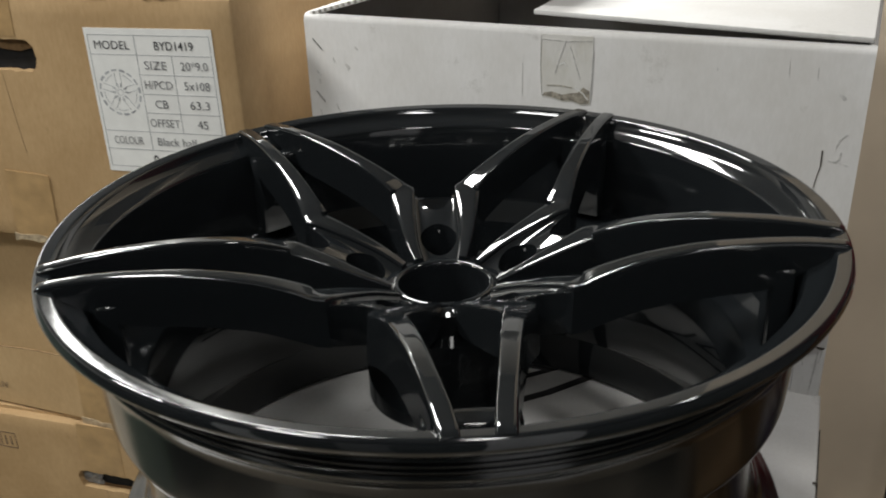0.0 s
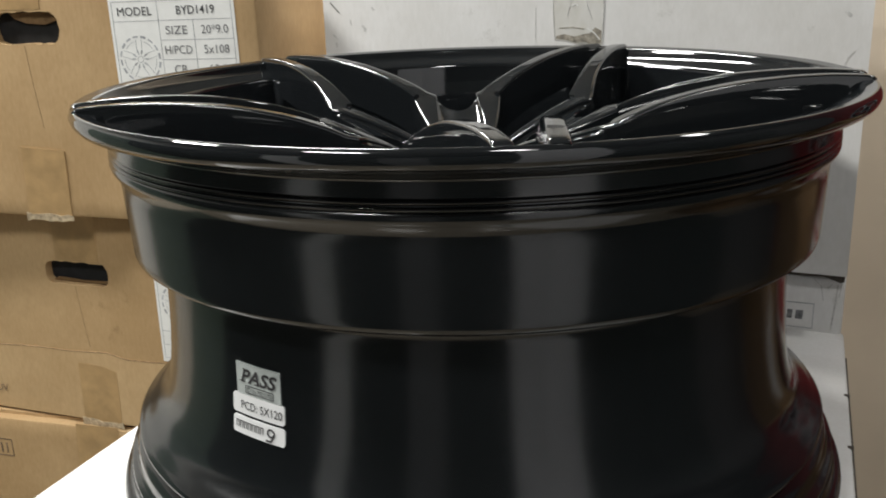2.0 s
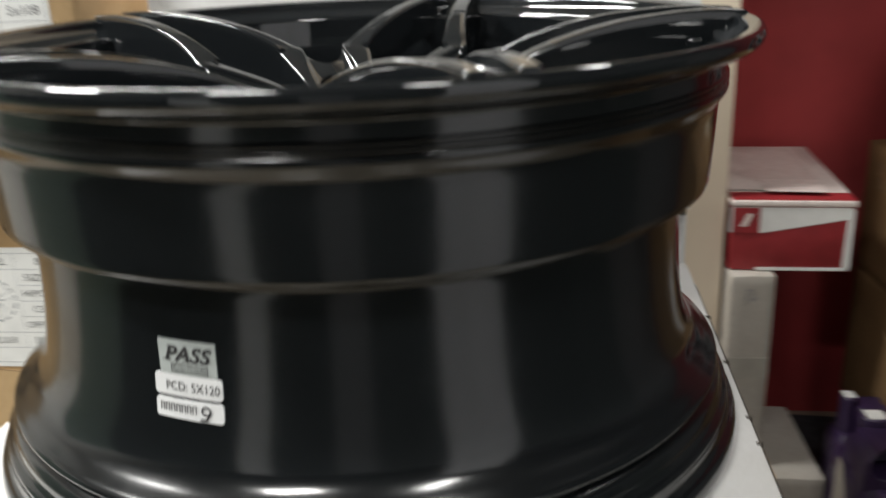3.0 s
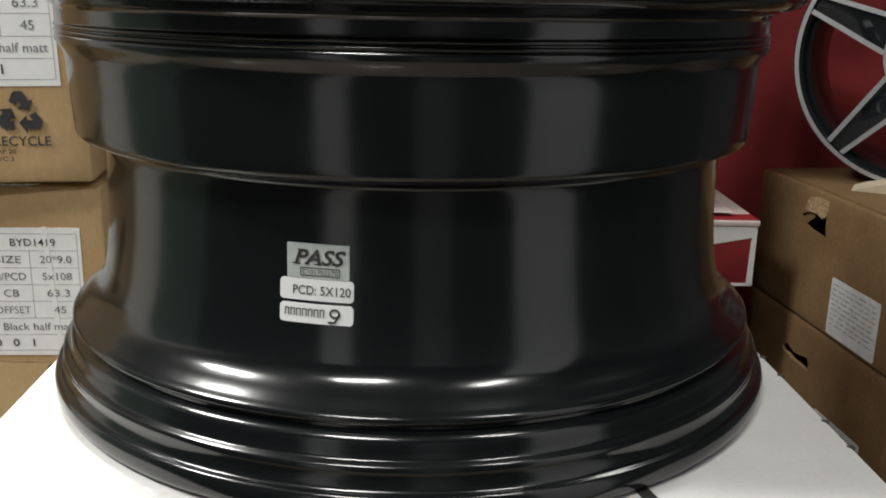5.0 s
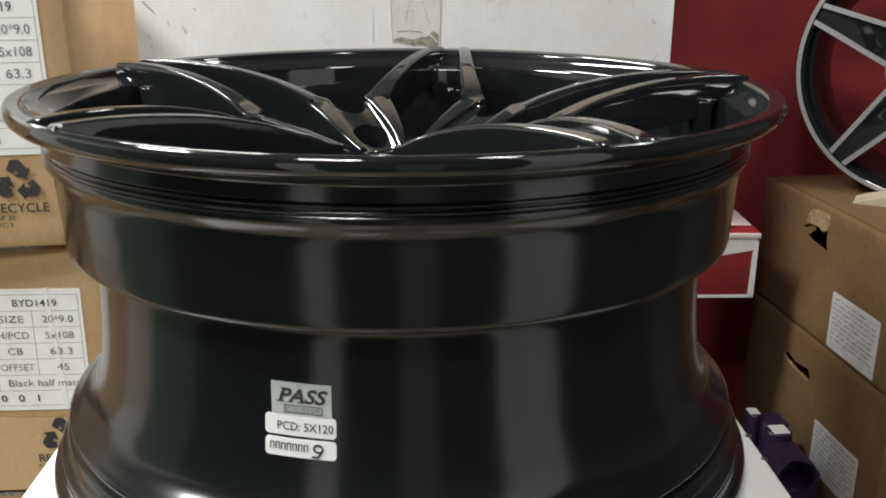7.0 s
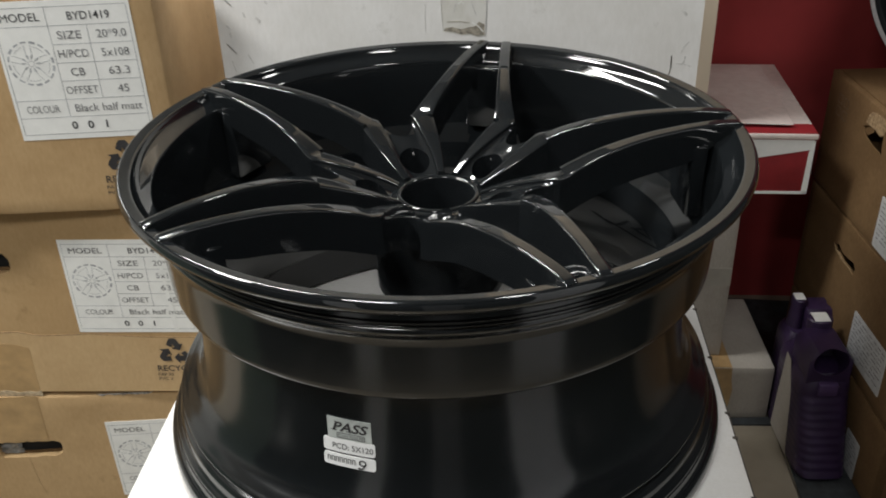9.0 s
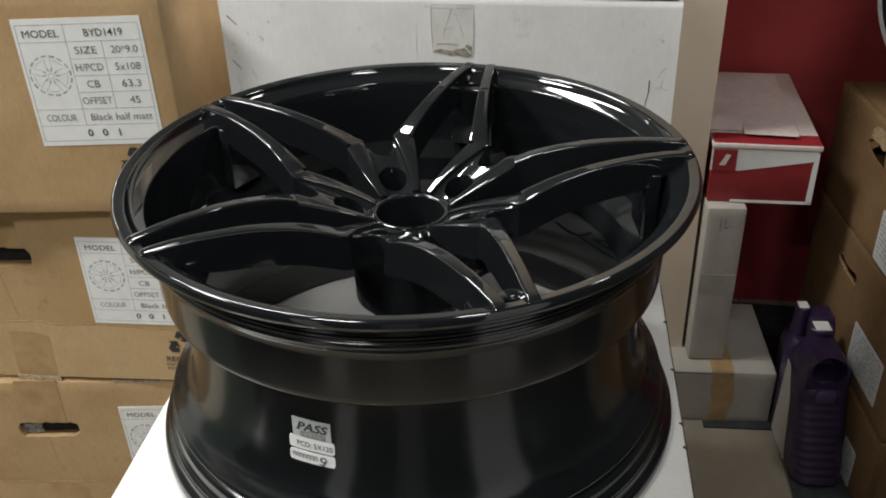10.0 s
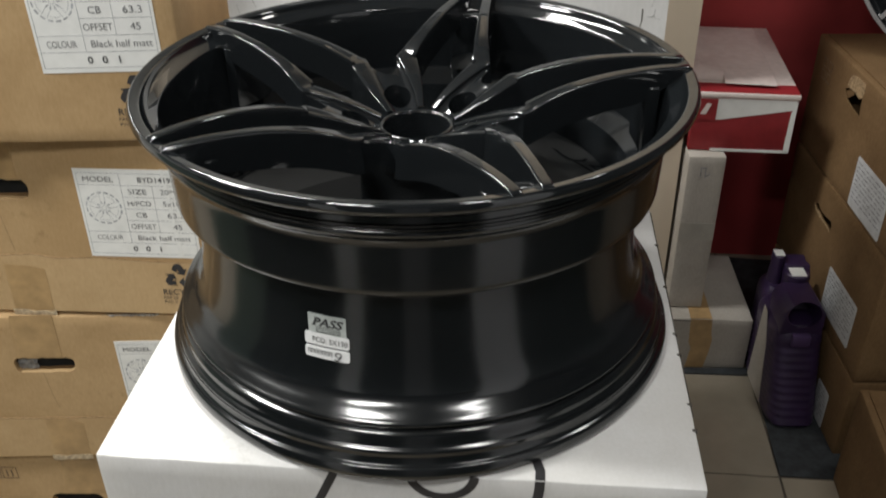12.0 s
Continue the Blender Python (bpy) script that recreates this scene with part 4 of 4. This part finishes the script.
# cartons under the wheel
PW, PH = 0.559, 0.2753
PT = 10.35
for k in range(3):
    box = carton(pose(-0.226, -0.303, PH * (2 - k), 0, 0, PT), PW, PW, PH - (0 if k == 0 else 0.002), WHITE_BOARD, "white corrugated carton with a black outline mark printed on it", "white cartons under the wheel", bev=0.003)
    if k == 0:
        # slit along the top edge where the lid is folded in
        part("lid_edge", block(PW - 0.0025, PW + 0.0012, 0.10, PW - 0.06, PH - 0.011, PH - 0.0028), BOARD_EDGE, box, "dark torn slit along the lid")
        for v in (0.075, 0.112, 0.190, 0.226, 0.317, 0.410):
            part("lid_nick", block(PW - 0.0035, PW + 0.0011, v, v + 0.0026, PH - 0.0035, PH + 0.0005), BOARD_EDGE, box)
    if k == 0:
        tm = stroke([(0.250, 0.420), (0.300, 0.470), (0.335, 0.515), (0.345, 0.555)], 0.009, 0.0004)
        tm = stroke([(0.245, 0.468), (0.290, 0.512), (0.235, 0.512), (0.250, 0.470)], 0.008, 0.0004, tm)
        tm = stroke([(0.205, 0.470), (0.270, 0.430), (0.215, 0.400)], 0.008, 0.0004, tm)
        stuck("top_print", tm, INK, box, "top", PW, PW, PH, "black outline mark")
        stuck("top_print", stroke([(0.4115, 0.001), (0.4118, 0.012), (0.4088, 0.023), (0.4040, 0.034), (0.3900, 0.056)], 0.0088, 0.0004), INK, box, "top", PW, PW, PH, "black outline mark")
    zig = [(0.2262, PH - 0.001), (0.193, PH - 0.076), (0.243, PH - 0.088), (0.262, PH - 0.052), (0.274, PH - 0.059), (0.291, PH - 0.066), (0.325, PH - 0.063), (0.298, PH - 0.100), (0.298, PH - 0.13)]
    for line, wd in ((zig, 0.0080), (arc(0.3235, PH + 0.003, 0.030, 0.030, 186, 354), 0.0084), (arc(0.290, PH - 0.004, 0.1215, 0.115, 1.6, -100, 20), 0.0090)):
        stuck("printed_mark", stroke(line, wd, 0.0005), INK, box, "front", PW, PW, PH, "black outline mark")

# ---- the far corner ----
RT = 14.4
TORN = [(0.187, 0.697), (0.193, 0.689), (0.205, 0.6815), (0.222, 0.678), (0.240, 0.6755), (0.262, 0.6745), (0.284, 0.672), (0.281, 0.683), (0.279, 0.690), (0.277, 0.712), (0.270, 0.707), (0.262, 0.704), (0.243, 0.7085), (0.225, 0.708), (0.210, 0.7065), (0.198, 0.702)]
SLIT = [(0.178, 0.4155), (0.192, 0.4255), (0.205, 0.4215), (0.220, 0.4175), (0.243, 0.4200), (0.2605, 0.4230), (0.275, 0.4255), (0.2835, 0.4160), (0.2795, 0.4025), (0.268, 0.4045), (0.2568, 0.4060), (0.2292, 0.4050), (0.205, 0.4105), (0.1896, 0.4085)]
SLIT_LIP = [(0.172, 0.4165), (0.1815, 0.4070), (0.200, 0.4045), (0.220, 0.4010), (0.2558, 0.4025), (0.281, 0.3995), (0.2800, 0.4025), (0.268, 0.4045), (0.2568, 0.4060), (0.2292, 0.4050), (0.205, 0.4105), (0.1896, 0.4085), (0.178, 0.4155)]
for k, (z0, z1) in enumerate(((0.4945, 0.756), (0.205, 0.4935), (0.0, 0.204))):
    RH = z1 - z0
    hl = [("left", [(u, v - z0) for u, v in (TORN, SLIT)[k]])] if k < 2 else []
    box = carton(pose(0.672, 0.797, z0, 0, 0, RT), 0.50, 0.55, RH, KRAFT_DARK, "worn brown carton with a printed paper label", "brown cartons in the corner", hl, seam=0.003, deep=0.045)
    u0, u1, v0, v1 = ((0.327, 0.486, 0.0065, 0.1150), (0.325, 0.484, 0.034, 0.138), (0.407, 0.470, 0.004, 0.098))[k]
    stuck("paper_label", sheet(rounded(u0, u1, v0, v1, 0.004, 2), 0.0008), PAPER_OLD, box, "left", 0.50, 0.55, RH, "grey-white paper label")
    bm = None
    for r in range(9):
        y = v1 - 0.012 - r * 0.0095
        x = u0 + 0.008
        while x < u1 - 0.02 and y > v0 + 0.008:
            wd = 0.008 + 0.022 * ((r * 37 + int(x * 1000) * 13) % 10) / 10
            bm = sheet([(x, y), (min(x + wd, u1 - 0.008), y), (min(x + wd, u1 - 0.008), y + 0.0022), (x, y + 0.0022)], 0.001, bm)
            x += wd + 0.006
    stuck("label_print", bm, FAINT_INK, box, "left", 0.50, 0.55, RH)
    if k == 1:
        stuck("torn_lip", sheet([(u, v - z0) for u, v in SLIT_LIP], 0.0008), TORN_KRAFT, box, "left", 0.50, 0.55, RH, "pale torn lip of a grip slit")
    if k == 0:
        for x in (0.055, 0.085):
            for y in (0.178, 0.205):
                stuck("care_mark", stroke([(x, y), (x + 0.02, y), (x + 0.02, y + 0.018), (x, y + 0.018), (x, y)], 0.0018, 0.0005), FADED, box, "left", 0.50, 0.55, RH, "faded handling mark")
        torn = [(0.198, 0.214), (0.204, 0.232), (0.214, 0.242), (0.236, 0.2475), (0.262, 0.2485), (0.280, 0.2475), (0.283, 0.232), (0.278, 0.2185), (0.262, 0.2105), (0.243, 0.2150), (0.222, 0.2145)]
        stuck("torn_patch", sheet(torn, 0.0007), TORN_KRAFT, box, "left", 0.50, 0.55, RH, "pale patch where the top ply tore off")
        stuck("loose_flap", on(sheet([(0.186, 0.196), (0.200, 0.2065), (0.224, 0.2125), (0.228, 0.2045), (0.214, 0.1960), (0.205, 0.1880)], 0.0015), Matrix.Translation((0, 0, -0.006))), KRAFT_DARK, box, "left", 0.50, 0.55, RH, "torn board bent inwards")
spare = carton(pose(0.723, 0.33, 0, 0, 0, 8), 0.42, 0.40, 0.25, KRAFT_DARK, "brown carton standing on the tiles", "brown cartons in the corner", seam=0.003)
stuck("tape_strip", sheet([(0.184, 0.001), (0.236, 0.001), (0.236, 0.399), (0.184, 0.399)], 0.0007), TAPE, spare, "top", 0.42, 0.40, 0.25, "strip of brown tape")

# white cartons and the red shoe box by the wall
low = carton(pose(0.209, 0.99, 0.0, 0, 0, 12), 0.286, 0.288, 0.146, GREY_BOARD, "low grey-white carton closed with brown tape", "white cartons by the wall")
front_tape = [(0.143, 0.002), (0.150, 0.060), (0.143, 0.078), (0.140, 0.145), (0.190, 0.145), (0.192, 0.112), (0.197, 0.085), (0.194, 0.050), (0.186, 0.002)]
stuck("tape_strip", sheet(front_tape, 0.0007), TAPE, low, "front", 0.286, 0.288, 0.146, "strip of brown tape with a ragged edge")
stuck("tape_strip", sheet([(0.140, 0.002), (0.190, 0.002), (0.190, 0.286), (0.140, 0.286)], 0.0007), TAPE, low, "top", 0.286, 0.288, 0.146, "strip of brown tape")
# the shaded gap under the lid flap is drawn as a black line
stuck("flap_edge", stroke([(0.004, 0.142), (0.138, 0.1405), (0.142, 0.142)], 0.0016, 0.0008), INK, low, "front", 0.286, 0.288, 0.146, "dark line drawn for the shade under the lid flap")
tall = carton(pose(0.288, 1.053, 0.1468, 0, 0, 12), 0.081, 0.215, 0.402, GREY_BOARD, "tall grey-white carton standing on a low one", "white cartons by the wall")
stuck("tape_strip", sheet([(0.001, 0.19), (0.080, 0.19), (0.080, 0.235), (0.001, 0.235)], 0.0006), PALE_TAPE, tall, "front", 0.081, 0.215, 0.402, "band of clear tape")
stuck("care_mark", stroke([(0.030, 0.352), (0.030, 0.374), (0.040, 0.374), (0.040, 0.352), (0.050, 0.360)], 0.0022, 0.0005), FAINT_INK, tall, "front", 0.081, 0.215, 0.402, "faded handling mark")

shoe = thing("shoe_box", pose(0.2795, 1.081, 0.550, 0, 0, 8), "red and white shoe box with a paper slip on its lid", "shoe box")
SW, SD, SH = 0.220, 0.44, 0.136
part("body", block(0.003, SW - 0.003, 0.003, SD - 0.003, 0, SH - 0.004, 0.002), RED_CARD, shoe, "red card body")
part("lid", block(0, SW, 0, SD, SH - 0.012, SH, 0.003), PINK_CARD, shoe, "pale lid")
bm = sheet([(0.06, SH - 0.062), (SW - 0.009, SH - 0.034), (SW - 0.006, SH - 0.013), (0.0, SH - 0.013), (0.0, SH - 0.062)], 0.0008)
stuck("white_panel", on(bm, Matrix.Translation((0, 0, -0.0025))), PAPER, shoe, "front", SW, SD, SH, "white wedge-shaped panel")
bm = sheet([(SW - 0.016, 0.002), (SW - 0.004, 0.002), (SW - 0.004, SH - 0.013), (SW - 0.014, SH - 0.04)], 0.0010)
bm = sheet([(0.05, 0.0), (SW - 0.004, 0.002), (SW - 0.006, 0.008), (0.05, 0.006)], 0.0010, bm)
stuck("white_edging", on(bm, Matrix.Translation((0, 0, -0.0025))), PAPER, shoe, "front", SW, SD, SH)
part("red_band", block(0.002, SW - 0.002, 0.003, 0.055, SH, SH + 0.0008), RED_CARD, shoe)
stuck("mark", on(sheet([(0.004, SH - 0.062), (0.052, SH - 0.062), (0.052, SH - 0.014), (0.004, SH - 0.014)], 0.0010), Matrix.Translation((0, 0, -0.0020))), RED_CARD, shoe, "front", SW, SD, SH, "red square with a pale mark")
bm = sheet([(0.018, SH - 0.050), (0.030, SH - 0.050), (0.040, SH - 0.026), (0.030, SH - 0.024)], 0.0004)
stuck("mark_print", on(bm, Matrix.Translation((0, 0, -0.0008))), PINK_CARD, shoe, "front", SW, SD, SH)
film = bmesh.new()
rng = random.Random(5)
grid = []
for a in range(-3, 10):
    # three rows hang down the side, the others lie crumpled on the lid
    x, drop = (0.002 + 0.020 * a, 0.0) if a > 0 else (-0.005 - 0.004 * abs(a), 0.020 * abs(a))
    row = []
    for b in range(15):
        wave = rng.random()
        rise = (0.010 * math.exp(-((a - 1) / 2.0) ** 2) + 0.0035) * wave if 0 < a < 9 and 0 < b < 14 else 0.0006 * wave
        row.append(film.verts.new((x - (0.006 * wave if a < 1 else 0), 0.064 + 0.0255 * b + 0.005 * (rng.random() - 0.5), SH + 0.0022 + rise - drop * (0.8 + 0.4 * wave))))
    grid.append(row)
for p, q in zip(grid, grid[1:]):
    for b in range(14):
        film.faces.new((p[b], q[b], q[b + 1], p[b + 1]))
film = tagged(new("plastic_wrap", finish(film, "plastic_wrap", CLEAR_FILM, 25)), "crumpled clear plastic wrap lying on a shoe box", "plastic wrap")
film.matrix_world = shoe.matrix_world
part("paper_slip", on(block(0.0, 0.108, 0.0, 0.10, 0.0, 0.0008), pose(0.066, 0.034, SH + 0.0085, -2, 0, -3)), PINK_CARD, shoe, "pale paper slip lying over the wrap")

# the second wheel, upright on the corner cartons
W2R = 0.2525
second = thing("display_wheel", pose(0.7845, 1.142, 0.756 + W2R + 0.0005, 87, 0, -20), "black alloy wheel with bright machined spokes standing on a carton", "wheel")
part("barrel", lathe([(W2R - 0.006, 0.0), (W2R, -0.004), (W2R, -0.012), (W2R - 0.010, -0.020), (W2R - 0.02, -0.05), (W2R - 0.03, -0.19), (W2R - 0.003, -0.205), (W2R - 0.012, -0.21), (W2R - 0.045, -0.19), (W2R - 0.034, -0.05), (W2R - 0.018, -0.008)], 120), FACE_BLACK, second, "gloss black barrel")
part("bright_edge", lathe([(W2R - 0.0105, 0.0005), (W2R - 0.0105, 0.0025), (W2R - 0.0030, 0.0025), (W2R - 0.0018, 0.0005)], 120), MACHINED, second, "machined bright rim edge")
EDGE = [(0.030, 0.0300), (0.085, 0.0375), (0.120, 0.0340), (0.180, 0.0272), (0.239, 0.0208)]
spoke2 = finish(prism(EDGE + [(x, -y) for x, y in EDGE[::-1]], -0.045, -0.006, 0.002), "spoke", FACE_BLACK)
edge2 = {}
for sd in (1, -1):
    rail = [(x, (y + 0.0006) * sd) for x, y in EDGE[1:]] + [(x, (y - 0.0085) * sd) for x, y in EDGE[:0:-1]]
    edge2[sd] = finish(prism(rail, -0.007, 0.001), "bright_face", MACHINED)
for k in range(5):
    a = radians(229.8 + 72 * k)
    sp = part("spoke", spoke2, FACE_BLACK, second, "black spoke with bright machined edges")
    sp.matrix_basis = Matrix.Rotation(a, 4, "Z")
    for sd in (1, -1):
        part("bright_face", edge2[sd], MACHINED, sp)
part("hub", lathe([(0.0, -0.05), (0.090, -0.05), (0.090, -0.008), (0.080, -0.003), (0.030, -0.003), (0.0, -0.006)], 64), FACE_BLACK, second)
part("bright_hub_edge", lathe([(0.0840, -0.006), (0.0840, 0.0004), (0.0915, 0.0004), (0.0925, -0.006)], 64), MACHINED, second, "machined bright edge round the hub")
stand = thing("wheel_stand", pose(0.66, 1.12, 0.7565, 0, 0, -20), "cream folded card wedge under a wheel", "wedge")
part("wedge", on(prism([(0, 0), (0.12, 0), (0.10, 0.010), (0.06, 0.018), (0.02, 0.008)], -0.05, 0.02), Matrix.Rotation(radians(90), 4, "X")), CREAM_CARD, stand)


def jug(m, label, lean=0.0):
    """Plastic oil jug: ribbed body whose foot may reach forward, shoulders, grip with a gap, cap and label."""
    j = thing("oil_jug", m, label, "jug", "jugs beside the cartons")
    bm = bmesh.new()
    rings = []
    levels = [(0.0, 0.90), (0.006, 0.97), (0.012, 1.0)]
    z = 0.02
    while z < 0.185:
        levels += [(z, 1.0), (z + 0.005, 0.988), (z + 0.009, 0.988), (z + 0.014, 1.0)]
        z += 0.018
    levels += [(0.206, 1.0), (0.222, 0.96), (0.236, 0.86), (0.244, 0.76)]
    for z, s in levels:
        rings.append([bm.verts.new((u * s, v * s * (1 + (lean * max(0.0, 1 - z / 0.195) if v < 0 else 0)), z)) for u, v in rounded(-0.055, 0.055, -0.095, 0.095, 0.028, 4)])
    for a, b in zip(rings, rings[1:]):
        for i in range(len(a)):
            q = (i + 1) % len(a)
            bm.faces.new((a[i], a[q], b[q], b[i]))
    bm.faces.new(rings[0][::-1])
    bm.faces.new(rings[-1])
    part("body", bm, PURPLE, j)
    # the head: a squared grip with a finger opening below its arch
    arch = [(-0.047, 0.222), (-0.047, 0.284), (-0.030, 0.309), (0.030, 0.309), (0.047, 0.284), (0.047, 0.222)]
    head = finish(on(prism(arch, -0.024, 0.086, 0.006), Matrix.Rotation(radians(90), 4, "X")), "grip", PURPLE)
    hole = bmesh.new()
    bmesh.ops.create_cone(hole, cap_ends=True, segments=28, radius1=0.037, radius2=0.037, depth=0.15, matrix=pose(0, -0.070, 0.274, 62, 0, 0) @ Matrix.Diagonal((1, 0.86, 1, 1)))
    part("grip", cut(head, [hole]), PURPLE, j, "squared grip with a finger hole")
    part("strap", block(-0.021, 0.021, -0.1015, -0.080, 0.196, 0.230, 0.006), PURPLE_STRAP, j, "glossy purple strap below the grip")
    part("neck", on(lathe([(0.0, 0.238), (0.032, 0.238), (0.024, 0.300), (0.0, 0.300)], 32), Matrix.Translation((0.008, 0.042, 0))), PURPLE, j)
    part("cap", on(lathe([(0.0, 0.300), (0.027, 0.300), (0.027, 0.322), (0.024, 0.325), (0.0, 0.325)], 32), Matrix.Translation((0.008, 0.042, 0))), PURPLE, j, "purple screw cap")
    part("cap_sticker", block(-0.009, 0.025, 0.022, 0.062, 0.3252, 0.3260), PAPER, j, "white paper sticker")
    label_shape = [(-0.078, 0.004), (-0.040, 0.165), (-0.004, 0.236), (0.024, 0.240), (0.034, 0.120), (0.044, 0.006)]
    part("paper_label", on(sheet(label_shape, 0.0012), Matrix(((0, 0, -1, -0.0553), (1, 0, 0, 0), (0, 1, 0, 0), (0, 0, 0, 1)))), GREY_BOARD, j, "pale label on the broad side")
    return j


jug(pose(0.5575, 1.000, 0.0045, 0, 0, 13.3) @ Matrix.Diagonal((0.98, 0.86, 0.915, 1)), "purple plastic oil jug with a pale label, on the dark floor band", 0.9)
jug(pose(0.546, 1.124, 0.0045, 0, 0, 102) @ Matrix.Diagonal((0.80, 0.55, 0.89, 1)), "purple plastic oil jug standing crosswise behind another")

# dark area of the floor, with a strip along the low carton's base
mat = new("floor_mat", finish(prism([(0.561, 0.702), (0.76, 0.738), (0.66, 1.58), (0.39, 1.55), (0.500, 1.052), (0.340, 1.012), (0.345, 0.992), (0.508, 1.026)], 0.0, 0.004), "floor_mat", DARK_BAND))
tagged(mat, "dark band of the floor, laid as a thin sheet on the tiles", "mat")

# floor tiles, one by one
TS = 0.60
inv = room_pose(0, 0).inverted()
corner = inv @ Vector((0.561, 0.702, 0))
tile_me = finish(block(-TS / 2 + 0.0015, TS / 2 - 0.0015, -TS / 2 + 0.0015, TS / 2 - 0.0015, -0.006, 0.0, 0.0015, 1), "tile", TILE)
for i in range(-6, 5):
    for k in range(-9, 3):
        x, y = corner.x + (i + 0.5) * TS, corner.y + (k + 0.5) * TS
        if RX0 - 0.3 < x < RX1 + 0.3 and RY0 - 0.3 < y < RY1 + 0.3:
            part("tile", tile_me, TILE, floor).matrix_basis = Matrix.Translation((x, y, 0))
